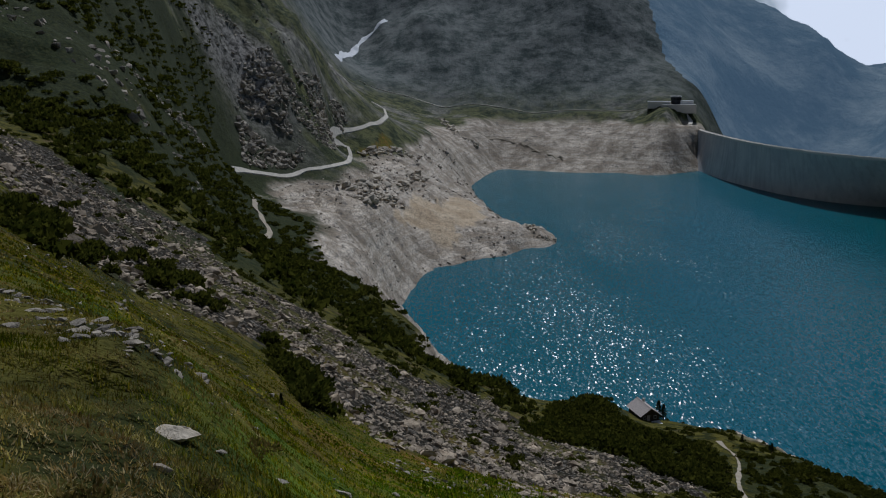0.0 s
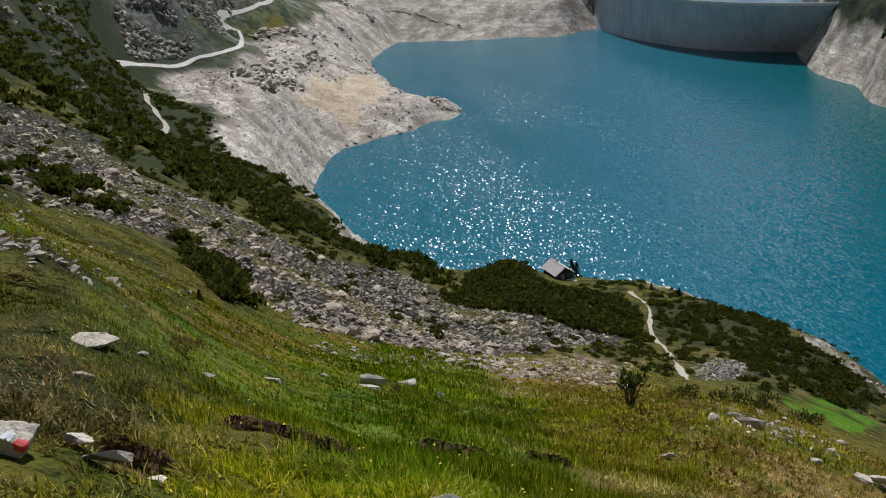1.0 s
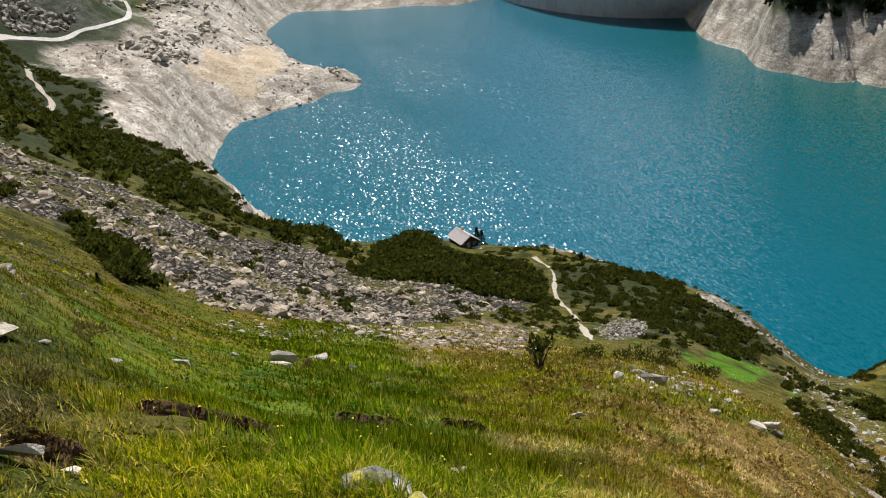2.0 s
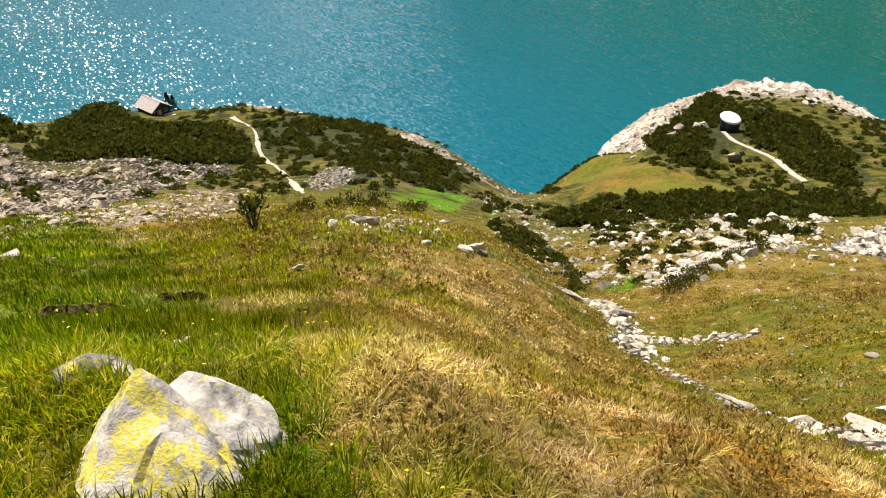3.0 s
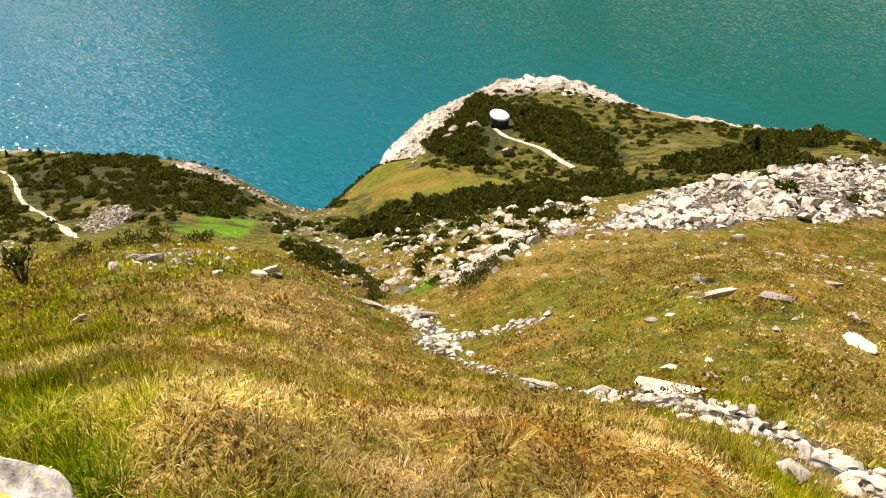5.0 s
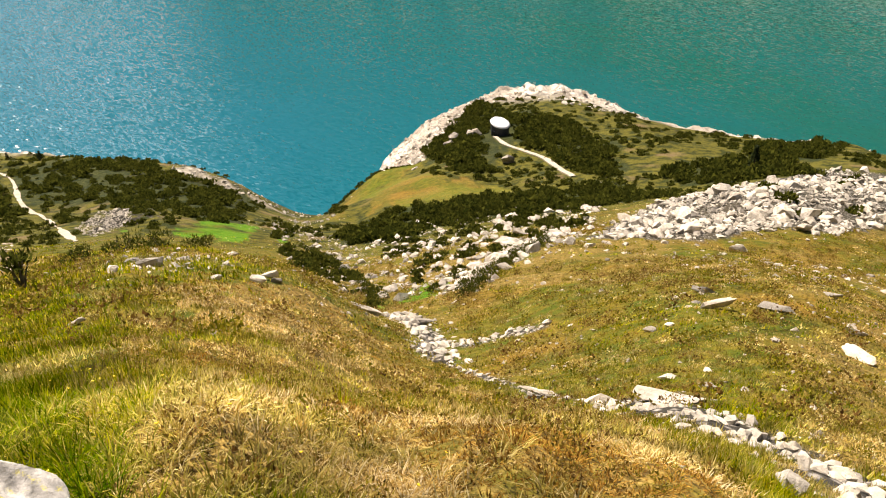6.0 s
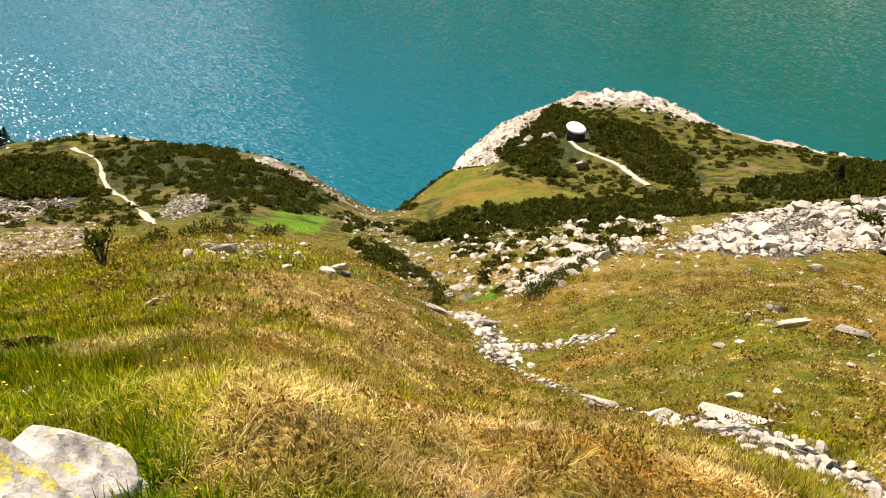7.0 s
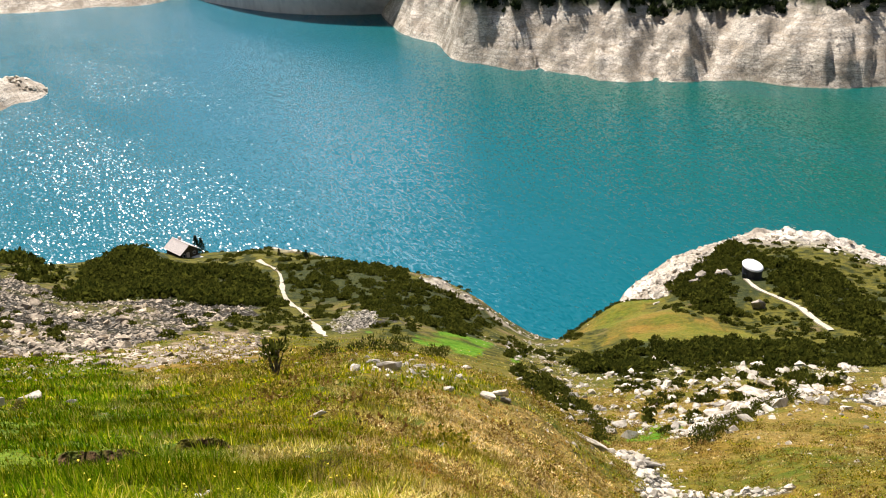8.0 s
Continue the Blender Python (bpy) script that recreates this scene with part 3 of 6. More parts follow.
class Land:
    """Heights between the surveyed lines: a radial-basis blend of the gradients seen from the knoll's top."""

    def __init__(self, points):
        p = np.array(points, float)
        r = np.hypot(p[:, 0], p[:, 1])
        u, q = np.arctan2(p[:, 0], p[:, 1]), (p[:, 2] - EYE) / r
        v = np.log(r)
        wrap = u < -1.2
        wrap2 = u > 1.7
        self.u = np.concatenate([u, u[wrap] + 2 * np.pi, u[wrap2] - 2 * np.pi])
        self.v = np.concatenate([v, v[wrap], v[wrap2]])
        q = np.concatenate([q, q[wrap], q[wrap2]])
        n = len(self.u)
        k = np.zeros((n + 1, n + 1))
        k[:n, :n] = self.kernel(self.u, self.v)
        k[:n, :n] -= 0.0008 * np.eye(n)
        k[:n, n] = k[n, :n] = 1
        self.w = np.linalg.solve(k, np.append(q, 0))

    def kernel(self, u, v):
        return np.sqrt((u[:, None] - self.u) ** 2 * 4.0 + (v[:, None] - self.v) ** 2 * 0.6 + 0.0006)

    def base(self, x, y):
        x, y = np.asarray(x, float).ravel(), np.asarray(y, float).ravel()
        z = np.empty(len(x))
        for k in range(0, len(x), 20000):
            a, b = x[k:k + 20000], y[k:k + 20000]
            r = np.maximum(np.hypot(a, b), 1e-3)
            q = self.kernel(np.arctan2(a, b), np.log(np.maximum(r, 1.2))) @ self.w[:-1] + self.w[-1]
            far = EYE + r * q
            near = -0.42 * (a * math.sin(radians(55)) + b * math.cos(radians(55)))
            s = smooth(1.3, 3.2, r)
            z[k:k + 20000] = near + (far - near) * s
        return z

    def height(self, x, y):
        """The land with its bumps, hummocks and crags."""
        shape = np.shape(x)
        x, y = np.asarray(x, float).ravel(), np.asarray(y, float).ravel()
        z = self.base(x, y)
        r = np.hypot(x, y)
        z = z + 0.065 * fbm(x, y, 0.7, 3, 1) * smooth(60, 15, r) * smooth(0.8, 3.0, r)
        for spot in PEAT_AT:
            near = np.hypot(x - spot[0], y - spot[1]) < spot[2] + 0.4
            if near.any():
                u, v = hollow(x[near], y[near], spot)
                z[near] -= spot[4] * smooth(1.0, 0.6, np.abs(u)) * (smooth(-0.42, -0.05, v) * smooth(0.03, -0.02, v) - 0.55 * smooth(-0.02, 0.03, v) * smooth(0.6, 0.1, v))
        for hx, hy, rise, wide in HUMMOCKS:
            near = np.hypot(x - hx, y - hy) < wide * 2.5
            z[near] += rise * np.exp(-((x[near] - hx) ** 2 + (y[near] - hy) ** 2) / wide ** 2)
        z = z + 0.10 * fbm(x, y, 3.5, 3, 2) * smooth(140, 40, r) * smooth(1.5, 5, r)
        z = z + 0.45 * fbm(x, y, 14, 3, 3) * smooth(15, 60, r)
        z = z + 1.6 * fbm(x, y, 45, 4, 4) * smooth(90, 260, r)
        bare = smooth(FULL + 4, FULL - 10, z) * smooth(200, 260, r) * smooth(LAKE - 6, LAKE + 8, z)
        z = z + bare * (2.0 * ridged(x, y, 24, 5, 5) + 1.7 * ridged(x, y, 8, 3, 6) - 1.4) * smooth(200, 280, r)
        # terraces and ledges of the old quarry
        quarry = bare * smooth(-210, -120, x) * smooth(110, 40, x) * smooth(620, 760, r) * smooth(1500, 1250, r)
        step = 9.0
        low = np.floor(z / step + 0.8 * fbm(x, y, 90, 3, 9)) * step
        z = z + quarry * 0.55 * (step * smooth(0.55, 0.95, (z - low) / step) + low - z) * smooth(-0.5, 0.3, fbm(x, y, 150, 2, 10))
        # gullied far bank
        bank = bare * smooth(820, 880, r) * smooth(20, 60, x - 0.45 * y + 60)
        z = z + bank * (13 * ridged(np.arctan2(x, y) * 900, z * 0.3, 55, 4, 15) + 4 * ridged(x, y, 22, 3, 16))
        away = np.full(len(x), 1e9)
        for (ax, ay), (bx, by) in zip(ROADSIDE, ROADSIDE[1:]):
            t = np.clip(((x - ax) * (bx - ax) + (y - ay) * (by - ay)) / ((bx - ax) ** 2 + (by - ay) ** 2), 0, 1)
            away = np.minimum(away, np.hypot(x - ax - t * (bx - ax), y - ay - t * (by - ay)))
        crag = smooth(12, 70, away) * smooth(880, 1000, r) * smooth(-80, -45, z) * smooth(1600, 1300, r) * smooth(-90, -160, x)
        z = z + crag * (10 * ridged(x, y, 70, 5, 7) + 5 * ridged(x, y, 18, 3, 17))
        west = smooth(250, 400, r) * smooth(-60, 0, z) * smooth(1000, 850, r)
        z = z + west * 4 * ridged(x, y, 60, 5, 18)
        z = z + smooth(1950, 2500, r) * 30 * (ridged(x, y, 480, 7, 8) - 0.2) * smooth(-150, 0, z)
        for line, half in GRADES:       # roads are cut level into the slope
            near = (r > line[2]) & (r < line[3])
            if near.any():
                px, py = x[near], y[near]
                best, grade = np.full(len(px), 1e9), np.zeros(len(px))
                for qx, qy, qz in line[0]:
                    d = np.hypot(px - qx, py - qy)
                    hit = d < best
                    best[hit], grade[hit] = d[hit], qz
                k = smooth(half * 4, half * 1.3, best)
                z[near] = z[near] + (grade - 0.4 - z[near]) * k
        return z.reshape(shape)


ROADSIDE = [(-150, 1760), (-112, 1590), (-88, 1420), (-112, 1225), (-142, 1150), (-134, 1095), (-110, 1040), (-113, 985), (-130, 920), (-148, 880),
        (-172, 850), (-196, 800)]
DAMROAD = [(-190, 2010), (-110, 2015), (-32, 2012), (95, 1990), (246, 1972), (409, 1908), (470, 1870), (505, 1800), (480, 1750)]
GRADES = []


def curve_points(line, step):
    """A smooth line through the given plan points."""
    p = [np.array(q, float) for q in line]
    p = [2 * p[0] - p[1]] + p + [2 * p[-1] - p[-2]]
    out = []
    for a, b, c, d in zip(p, p[1:], p[2:], p[3:]):
        n = max(2, int(np.linalg.norm(c - b) / step))
        for k in range(n):
            t = k / n
            out.append(0.5 * (2 * b + (c - a) * t + (2 * a - 5 * b + 4 * c - d) * t * t + (3 * b - a - 3 * c + d) * t ** 3))
    out.append(p[-2])
    return np.array(out)


LAND = Land(SURVEY)
for road, half in ((DAMROAD, 12.0),):
    c = curve_points(road, 10)
    rr = np.hypot(c[:, 0], c[:, 1])
    GRADES.append(((np.column_stack([c, LAND.base(c[:, 0], c[:, 1])]), 0, rr.min() - 30, rr.max() + 30), half))


def height(x, y):
    return float(LAND.height(np.array([x]), np.array([y]))[0])

# ---- building helpers ----
def link_mesh(name, verts, faces, material, parent=None, smooth_faces=False, attributes=None, label=""):
    """One mesh object from arrays of places and of equal-sided faces."""
    verts, faces = np.asarray(verts, np.float32), np.asarray(faces, np.int32)
    me = bpy.data.meshes.new(name)
    sides = faces.shape[1]
    me.vertices.add(len(verts))
    me.vertices.foreach_set("co", verts.ravel())
    me.loops.add(faces.size)
    me.loops.foreach_set("vertex_index", faces.ravel())
    me.polygons.add(len(faces))
    me.polygons.foreach_set("loop_start", np.arange(len(faces), dtype=np.int32) * sides)
    me.polygons.foreach_set("use_smooth", np.full(len(faces), smooth_faces))
    me.update(calc_edges=True)
    me.validate()
    for key, values in (attributes or {}).items():
        me.attributes.new(key, "FLOAT", "POINT").data.foreach_set("value", np.asarray(values, np.float32))
    if material:
        me.materials.append(material)
    ob = new(name, me)
    if parent:
        ob.parent = parent
    if label:
        ob["label"] = label
    return ob


def part(name, bm, material, parent, label="", smooth_faces=False):
    """A bmesh as one mesh object under a thing or a part."""
    me = bpy.data.meshes.new(name)
    bm.to_mesh(me)
    bm.free()
    me.polygons.foreach_set("use_smooth", np.full(len(me.polygons), smooth_faces))
    me.materials.append(material)
    ob = new(name, me)
    ob.parent = parent
    if label:
        ob["label"] = label
    return ob


def thing(name, m, label, category, group=""):
    ob = new(name)
    ob.empty_display_size = 0.1
    ob.matrix_world = m
    return tagged(ob, label, category, group)


def box(sx, sy, sz, at=(0, 0, 0), bevel=0.0, turn=None):
    bm = bmesh.new()
    bmesh.ops.create_cube(bm, size=1)
    bmesh.ops.scale(bm, vec=(sx, sy, sz), verts=bm.verts)
    if bevel:
        bmesh.ops.bevel(bm, geom=bm.edges, offset=bevel, segments=1, affect="EDGES")
    if turn:
        bmesh.ops.transform(bm, matrix=turn, verts=bm.verts)
    bmesh.ops.translate(bm, vec=at, verts=bm.verts)
    return bm


def tube(points, radii, sides=6):
    """A tapered limb along a line of points."""
    bm = bmesh.new()
    rings = []
    for k, (p, r) in enumerate(zip(points, radii)):
        p = Vector(p)
        d = (Vector(points[min(k + 1, len(points) - 1)]) - Vector(points[max(k - 1, 0)])).normalized()
        u = d.orthogonal().normalized()
        v = d.cross(u)
        rings.append([bm.verts.new(p + (u * math.cos(6.2832 * i / sides) + v * math.sin(6.2832 * i / sides)) * r) for i in range(sides)])
    for a, b in zip(rings, rings[1:]):
        for i in range(sides):
            bm.faces.new((a[i], a[(i + 1) % sides], b[(i + 1) % sides], b[i]))
    bm.faces.new(rings[0][::-1])
    bm.faces.new(rings[-1])
    return bm


def inside(poly, x, y):
    """Which places lie within a polygon of the plan."""
    hit = np.zeros(np.shape(x), bool)
    for (x0, y0), (x1, y1) in zip(poly, poly[1:] + poly[:1]):
        cross = ((y0 > y) != (y1 > y)) & (x < (x1 - x0) * (y - y0) / (y1 - y0 + 1e-9) + x0)
        hit ^= cross
    return hit


def zone(polys, x, y, ragged=0.05):
    r = np.hypot(x, y)
    wx = x + ragged * r * fbm(x / np.maximum(r, 1) * 40, np.log(np.maximum(r, 1)) * 12, 1.0, 4, 21)
    wy = y + ragged * r * fbm(x / np.maximum(r, 1) * 40, np.log(np.maximum(r, 1)) * 12, 1.0, 4, 22)
    out = np.zeros(np.shape(x), bool)
    for p in polys:
        out |= inside(p, wx, wy)
    return out.astype(float)


def spots(poly, count, rng, ragged=0.0):
    """Random places within a polygon, evener in the view's depth than in plain area."""
    p = np.array(poly)
    lo, hi = p.min(0), p.max(0)
    out = np.zeros((0, 2))
    while len(out) < count:
        q = rng.uniform(lo, hi, (count * 4, 2))
        q = q[inside(poly, q[:, 0], q[:, 1])]
        r = np.hypot(q[:, 0], q[:, 1])
        near = np.hypot(p[:, 0], p[:, 1]).min()
        q = q[rng.random(len(q)) < (near / r) ** 0.8]
        out = np.vstack([out, q])
    return out[:count]


def hull(seed, count, squash=(1, 1, 0.7)):
    """An angular stone: the hull of random points on a rough ball, as arrays."""
    rng = np.random.default_rng(seed)
    d = rng.normal(size=(count, 3))
    d /= np.linalg.norm(d, axis=1)[:, None]
    d *= rng.uniform(0.8, 1.1, (count, 1)) * np.array(squash) * 0.5
    bm = bmesh.new()
    for p in d:
        bm.verts.new(p)
    res = bmesh.ops.convex_hull(bm, input=bm.verts)
    bmesh.ops.delete(bm, geom=[v for v in bm.verts if not v.link_faces], context="VERTS")
    bmesh.ops.triangulate(bm, faces=bm.faces)
    bm.verts.index_update()
    v = np.array([w.co for w in bm.verts])
    f = np.array([[w.index for w in face.verts] for face in bm.faces])
    bm.free()
    return v, f


def turned(v, yaw, tilt=0.0, lean=0.0):
    m = np.array(Euler((tilt, lean, yaw)).to_matrix())
    return v @ m.T


def strew(name, kinds, places, sizes, rng, material, sink=0.25, parent=None, tilt=0.35, attributes=None, heights=None, flat=(0.8, 1.2)):
    """Many small shapes joined into one mesh."""
    vs, fs, off = [], [], 0
    z = LAND.height(places[:, 0], places[:, 1]) if heights is None else heights
    for (x, y), h, s in zip(places, z, sizes):
        v, f = kinds[rng.integers(len(kinds))]
        w = turned(v, rng.uniform(0, 6.28), rng.uniform(-tilt, tilt), rng.uniform(-tilt, tilt)) * s * rng.uniform(*flat)
        w = w + (x, y, h - sink * s + 0.25 * s)
        vs.append(w)
        fs.append(f + off)
        off += len(v)
    return link_mesh(name, np.vstack(vs), np.vstack(fs), material, parent)


def ribbon(name, line, width, lift, material, step, thick=0.5, ragged=0.0, drape=False):
    """A road or path laid on the land, with some thickness."""
    c = curve_points(line, step)
    d = np.gradient(c, axis=0)
    nrm = np.stack([-d[:, 1], d[:, 0]], 1) / (np.linalg.norm(d, axis=1)[:, None] + 1e-9)
    w = width * (1 + ragged * fbm(c[:, 0], c[:, 1], step * 3, 2, 31))[:, None] / 2
    rows = [c - nrm * w, c - nrm * w * 0.33, c + nrm * w * 0.33, c + nrm * w]
    zs = np.array([LAND.height(q[:, 0], q[:, 1]) for q in rows])
    top = zs.max(0) * 0.6 + zs.mean(0) * 0.4 + lift
    n = len(c)
    tops = [z + lift for z in zs] if drape else [top] * 4
    vs = [np.column_stack([q, z]) for q, z in zip(rows, tops)]
    vs = [np.column_stack([rows[0], tops[0] - thick])] + vs + [np.column_stack([rows[3], tops[3] - thick])]
    faces = [(k * n + i, k * n + i + 1, (k + 1) * n + i + 1, (k + 1) * n + i) for k in range(5) for i in range(n - 1)]
    return tagged(link_mesh(name, np.vstack(vs), faces, material), kind="structure")


# ---- plan of the zones ----
SCREE_WEST = [(-115, 227), (-79, 200), (-65, 217), (-39, 163), (-28, 183), (-14, 160), (-4, 165), (13, 218), (16, 169), (35, 177), (54, 167), (23.8,
    112.3), (5.4, 74.7), (-4.0, 60.2), (-9.0, 67.7), (-17.9, 90.7), (-20.7, 78.4), (-23.2, 64.2), (-29.1, 64.1), (-41.9, 81.8)]
SCREE_PATH = [(53, 127), (67, 148), (71, 140), (59, 119), (49, 112)]
PINE_WEST = [(-182, 367), (-133, 328), (-119, 378), (-188, 787), (-101, 621), (-67, 481), (-24, 321), (-5, 345), (14, 245), (5, 203), (-12, 200),
    (-37, 238), (-58, 243), (-78, 245), (-103, 252), (-141, 281)]
PINE_PATCH = [(-19.9, 91.6), (-16.2, 87.6), (-10.9, 74.9), (-8.9, 63.0), (-10.3, 59.0), (-14.9, 70.0)]
PINE_PATCH2 = [(-33.5, 65.1), (-38.4, 80.5), (-34.4, 79.3), (-27.5, 69.0), (-23.5, 60.8), (-23.4, 52.6), (-18.4, 37.2), (-16.6, 31.9)]
PINE_PATCH3 = [(-35.1, 93.4), (-35.0, 114.4), (-23.6, 90.1), (-24.5, 79.3), (-28.2, 78.3)]
PINE_HUT = [(15, 166), (29, 224), (42, 249), (53, 245), (55, 224), (68, 214), (61, 174), (58, 162), (47, 169), (38, 172), (30, 182), (18, 162)]
PINE_KNOLL = [(76, 209), (88, 203), (102, 195), (106, 178), (113, 170), (106, 147), (76, 117), (66, 121), (72, 156), (68, 174), (69, 186)]
PINE_EAST = [(87, 101), (103, 113), (108, 105), (118, 99), (131, 89), (141, 77), (132, 67), (106, 58), (107, 71), (101, 85), (80.8, 79.1), (76.0,
    84.0)]
PINE_DOME = [(180, 175), (177, 160), (188, 158), (204, 164), (191, 140), (191, 120), (172, 97), (144, 78), (150, 94), (162, 111), (168, 126), (152,
    123), (144, 111), (138, 119)]
PINE_FAR = [(153, 75), (176, 67), (217, 71), (249, 70), (197, 54), (173, 54), (161, 43), (140, 53), (144, 65)]
BOULDERS = [(54.7, 31.0), (71.8, 38.9), (86.1, 44.2), (97.0, 46.3), (104.4, 45.9), (126.6, 47.4), (141.9, 46.0), (170.0, 46.0), (176.0, 32.0), (107.0, 18.0), (74.0, 17.5), (68.6, 20.3),
    (62.9, 22.8), (57.2, 25.0), (54.1, 28.2)]
BASIN = [(41.5, 42.1), (55.3, 50.9), (59.8, 45.9), (89.8, 59.0), (89.7, 51.2), (50.0, 31.7), (39.2, 29.9), (33.5, 28.6)]
BASIN_WIDE = [(37.0, 38.7), (62.9, 61.6), (76.8, 64.5), (92.6, 57.2), (88.3, 39.3), (92.8, 24.3), (67.5, 16.9), (51.9, 27.0), (40.4, 29.0), (31.7,
    27.5)]
GREEN = [(2.9, 21.3), (5.9, 22.0), (8.0, 19.3), (5.0, 12.91), (2.47, 9.6), (2.1, 11.55)]
BARE_EARTH = [(15.0, 81.7), (31, 118), (41, 121), (25.4, 81.4), (14.6, 60.6)]
BRIGHT = [(57, 109), (77, 121), (83, 114), (67.5, 95.1), (55.8, 94.9)]
MEADOW_E = [(117, 134), (229, 236), (128, 116), (138, 105), (130, 96), (118, 99), (110, 109), (108, 119)]
STRAW = [(2.14, 5.85), (10.8, 19.5), (18.2, 23.8), (18.3, 19.3), (13.37, 11.23), (10.81, 5.42), (4.92, 1.63), (2.6, 0.4), (1.2, 0.7), (0.70, 1.75)]
ALP_NW = [(-142, 979), (-114, 1215), (-70, 1257), (-80, 1159), (-128, 1124)]
ALP_W = [(-207, 422), (-183, 396), (-153, 374), (-147, 350), (-174, 376), (-187, 380)]
CRAGS = [(-219, 975), (-173, 1059), (-142, 1230), (-132, 1193), (-140, 1020), (-123, 997), (-159, 884), (-192, 832), (-213, 902)]
STRIP = [(4.9, 72.4), (18.0, 95.7), (25.3, 81.1), (16.3, 47.0), (9.2, 50.8), (3.6, 55.3)]
RIM = [(245, 244), (274, 253), (298, 251), (265, 205), (227, 154), (227, 129), (213, 117), (208, 135), (214, 157), (187, 154), (173, 153), (145, 137)]
GREEN_BASIN = [(31.0, 31.5), (36.0, 36.5), (42.0, 40.0), (40.0, 35.5), (35.0, 31.0)]
BASIN_FAR = [(60, 62), (78, 82), (98, 92), (122, 72), (100, 56), (80, 60)]
WHITE_FLANK = [(152, 143), (163, 150), (186, 166), (205, 178), (214, 172), (300, 246), (288, 284), (215, 214)]
GULLY_BUSH = [(62, 84), (63, 77), (52, 59), (39, 42), (34, 35.5), (28, 30.6), (31, 36.3), (46, 59), (51, 69)]
SPUR_FACE = [(106, 186), (111, 184), (116, 179), (119, 172), (124, 168), (128, 160), (118, 160), (112, 166), (107, 174)]
PALE_DOTS = [(-1.6, 58.0), (6.5, 65.2), (16.7, 78.5), (31.4, 99.6), (17.4, 54.1), (10.1, 46.0), (5.0, 45.0), (-2.0, 48.0)]
SPUR_STONES = [(10.0, 22.5), (12.5, 27.0), (15.5, 31.5), (18.0, 31.0), (16.5, 25.5), (13.5, 22.5)]
SAND = [(-52, 897), (9, 1159), (61, 1143), (19, 916), (-23, 892)]
ROAD = [(-149, 1842), (-131, 1822), (-116, 1758), (-91, 1412), (-90, 1292), (-102, 1234), (-118, 1196), (-134, 1167), (-142, 1135), (-141, 1091),
    (-138, 1128), (-129, 1141), (-121, 1130), (-108, 1004), (-109, 964), (-119, 930), (-131, 910), (-144, 896), (-150, 880), (-156, 864), (-165, 853),
    (-178, 836), (-188, 813), (-192, 796)]
TRAIL = [(-147, 643), (-145, 645), (-138, 629), (-124, 566), (-121, 555), (-118, 554), (-112, 531), (-109, 528), (-105, 516), (-103, 502), (-102,
    478)]
HUTPATH = [(72, 216), (72, 201), (63, 174), (59, 154), (50, 124), (45.9, 110.9)]
DOMEPATH = [(169, 130), (164, 122), (158, 108), (152, 99), (145, 90)]
DOMEPATH2 = [(140, 81), (137, 76)]
FLANKROCK = [(106, 185), (111, 178), (114, 172), (120, 170), (127, 170), (130, 164)]
BANKTRACK = [(73, 1784), (109, 1814), (143, 1812), (174, 1771), (204, 1738), (233, 1709)]

STREAM_TOP = [(5.9, -0.1), (7.3, 0.7), (8.5, 1.45), (9.4, 2.3), (10.0, 3.4), (10.9, 4.6), (11.8, 5.6)]
STREAM_MID = [(12.0, 6.4), (12.5, 7.6), (13.6, 9.1), (15.6, 11.8), (16.9, 13.9), (18.3, 15.8)]
STREAM_FAN = [(18.7, 16.5), (20.3, 18.6), (22.4, 20.2), (23.4, 21.7), (24.6, 23.5), (28.5, 29.0)]
STREAM_ARM = [(22.4, 19.9), (22.2, 18.7), (22.9, 18.0), (23.5, 17.2), (23.1, 15.4)]
STREAM_LOW = [(32.8, 34.42), (51.1, 56.8), (75.3, 91.1), (82, 105), (89, 117), (106, 131)]
STONES_WALL = [(33.1, 27.6), (38.5, 30.9), (44.3, 34.0), (49.0, 35.3), (56.0, 37.0), (66.1, 41.5)]
RIB_HEDGE = [(31.5, 26.1), (37.1, 28.9), (43.6, 31.9), (47.6, 33.2), (52.0, 34.2)]
STONE_LINE = [(-6.14, 11.63), (-5.1, 10.41), (-3.76, 8.45), (-3.09, 7.73), (-2.77, 7.82), (-2.89, 9.48)]
RUNNEL = [(-172, 459), (-159, 469), (-153, 491), (-150, 541)]
RUNNEL_UP = [(-256, 963), (-241, 1003), (-216, 996), (-190, 983)]
SNOW_LINE = [(-152, 2426), (-181, 2396), (-218, 2350), (-240, 2200), (-244, 2060)]
HEDGE = [(70.9, 91.7), (63.6, 78.0), (54.4, 63.7), (43.0, 48.4), (34.6, 37.4), (31.7, 33.55)]
LEDGE_A = [(-106, 1136), (-83, 1168), (-52, 1229)]
LEDGE_B = [(-98, 869), (-86, 915), (-73, 986)]
LEDGE_C = [(-55, 1000), (-42, 1092), (-26, 1150)]
LEDGE_D = [(-85, 835), (-71, 900), (-48, 946)]
LEDGE_E = [(-9, 1875), (22, 1733), (69, 1720)]
LEDGE_F = [(65, 1109), (102, 983), (118, 960)]

# ---- the land ----
def line_gap(line, x, y):
    """Distance from a line of the plan."""
    away = np.full(np.shape(x), 1e9)
    for (ax, ay), (bx, by) in zip(line, line[1:]):
        t = np.clip(((x - ax) * (bx - ax) + (y - ay) * (by - ay)) / ((bx - ax) ** 2 + (by - ay) ** 2), 0, 1)
        away = np.minimum(away, np.hypot(x - ax - t * (bx - ax), y - ay - t * (by - ay)))
    return away


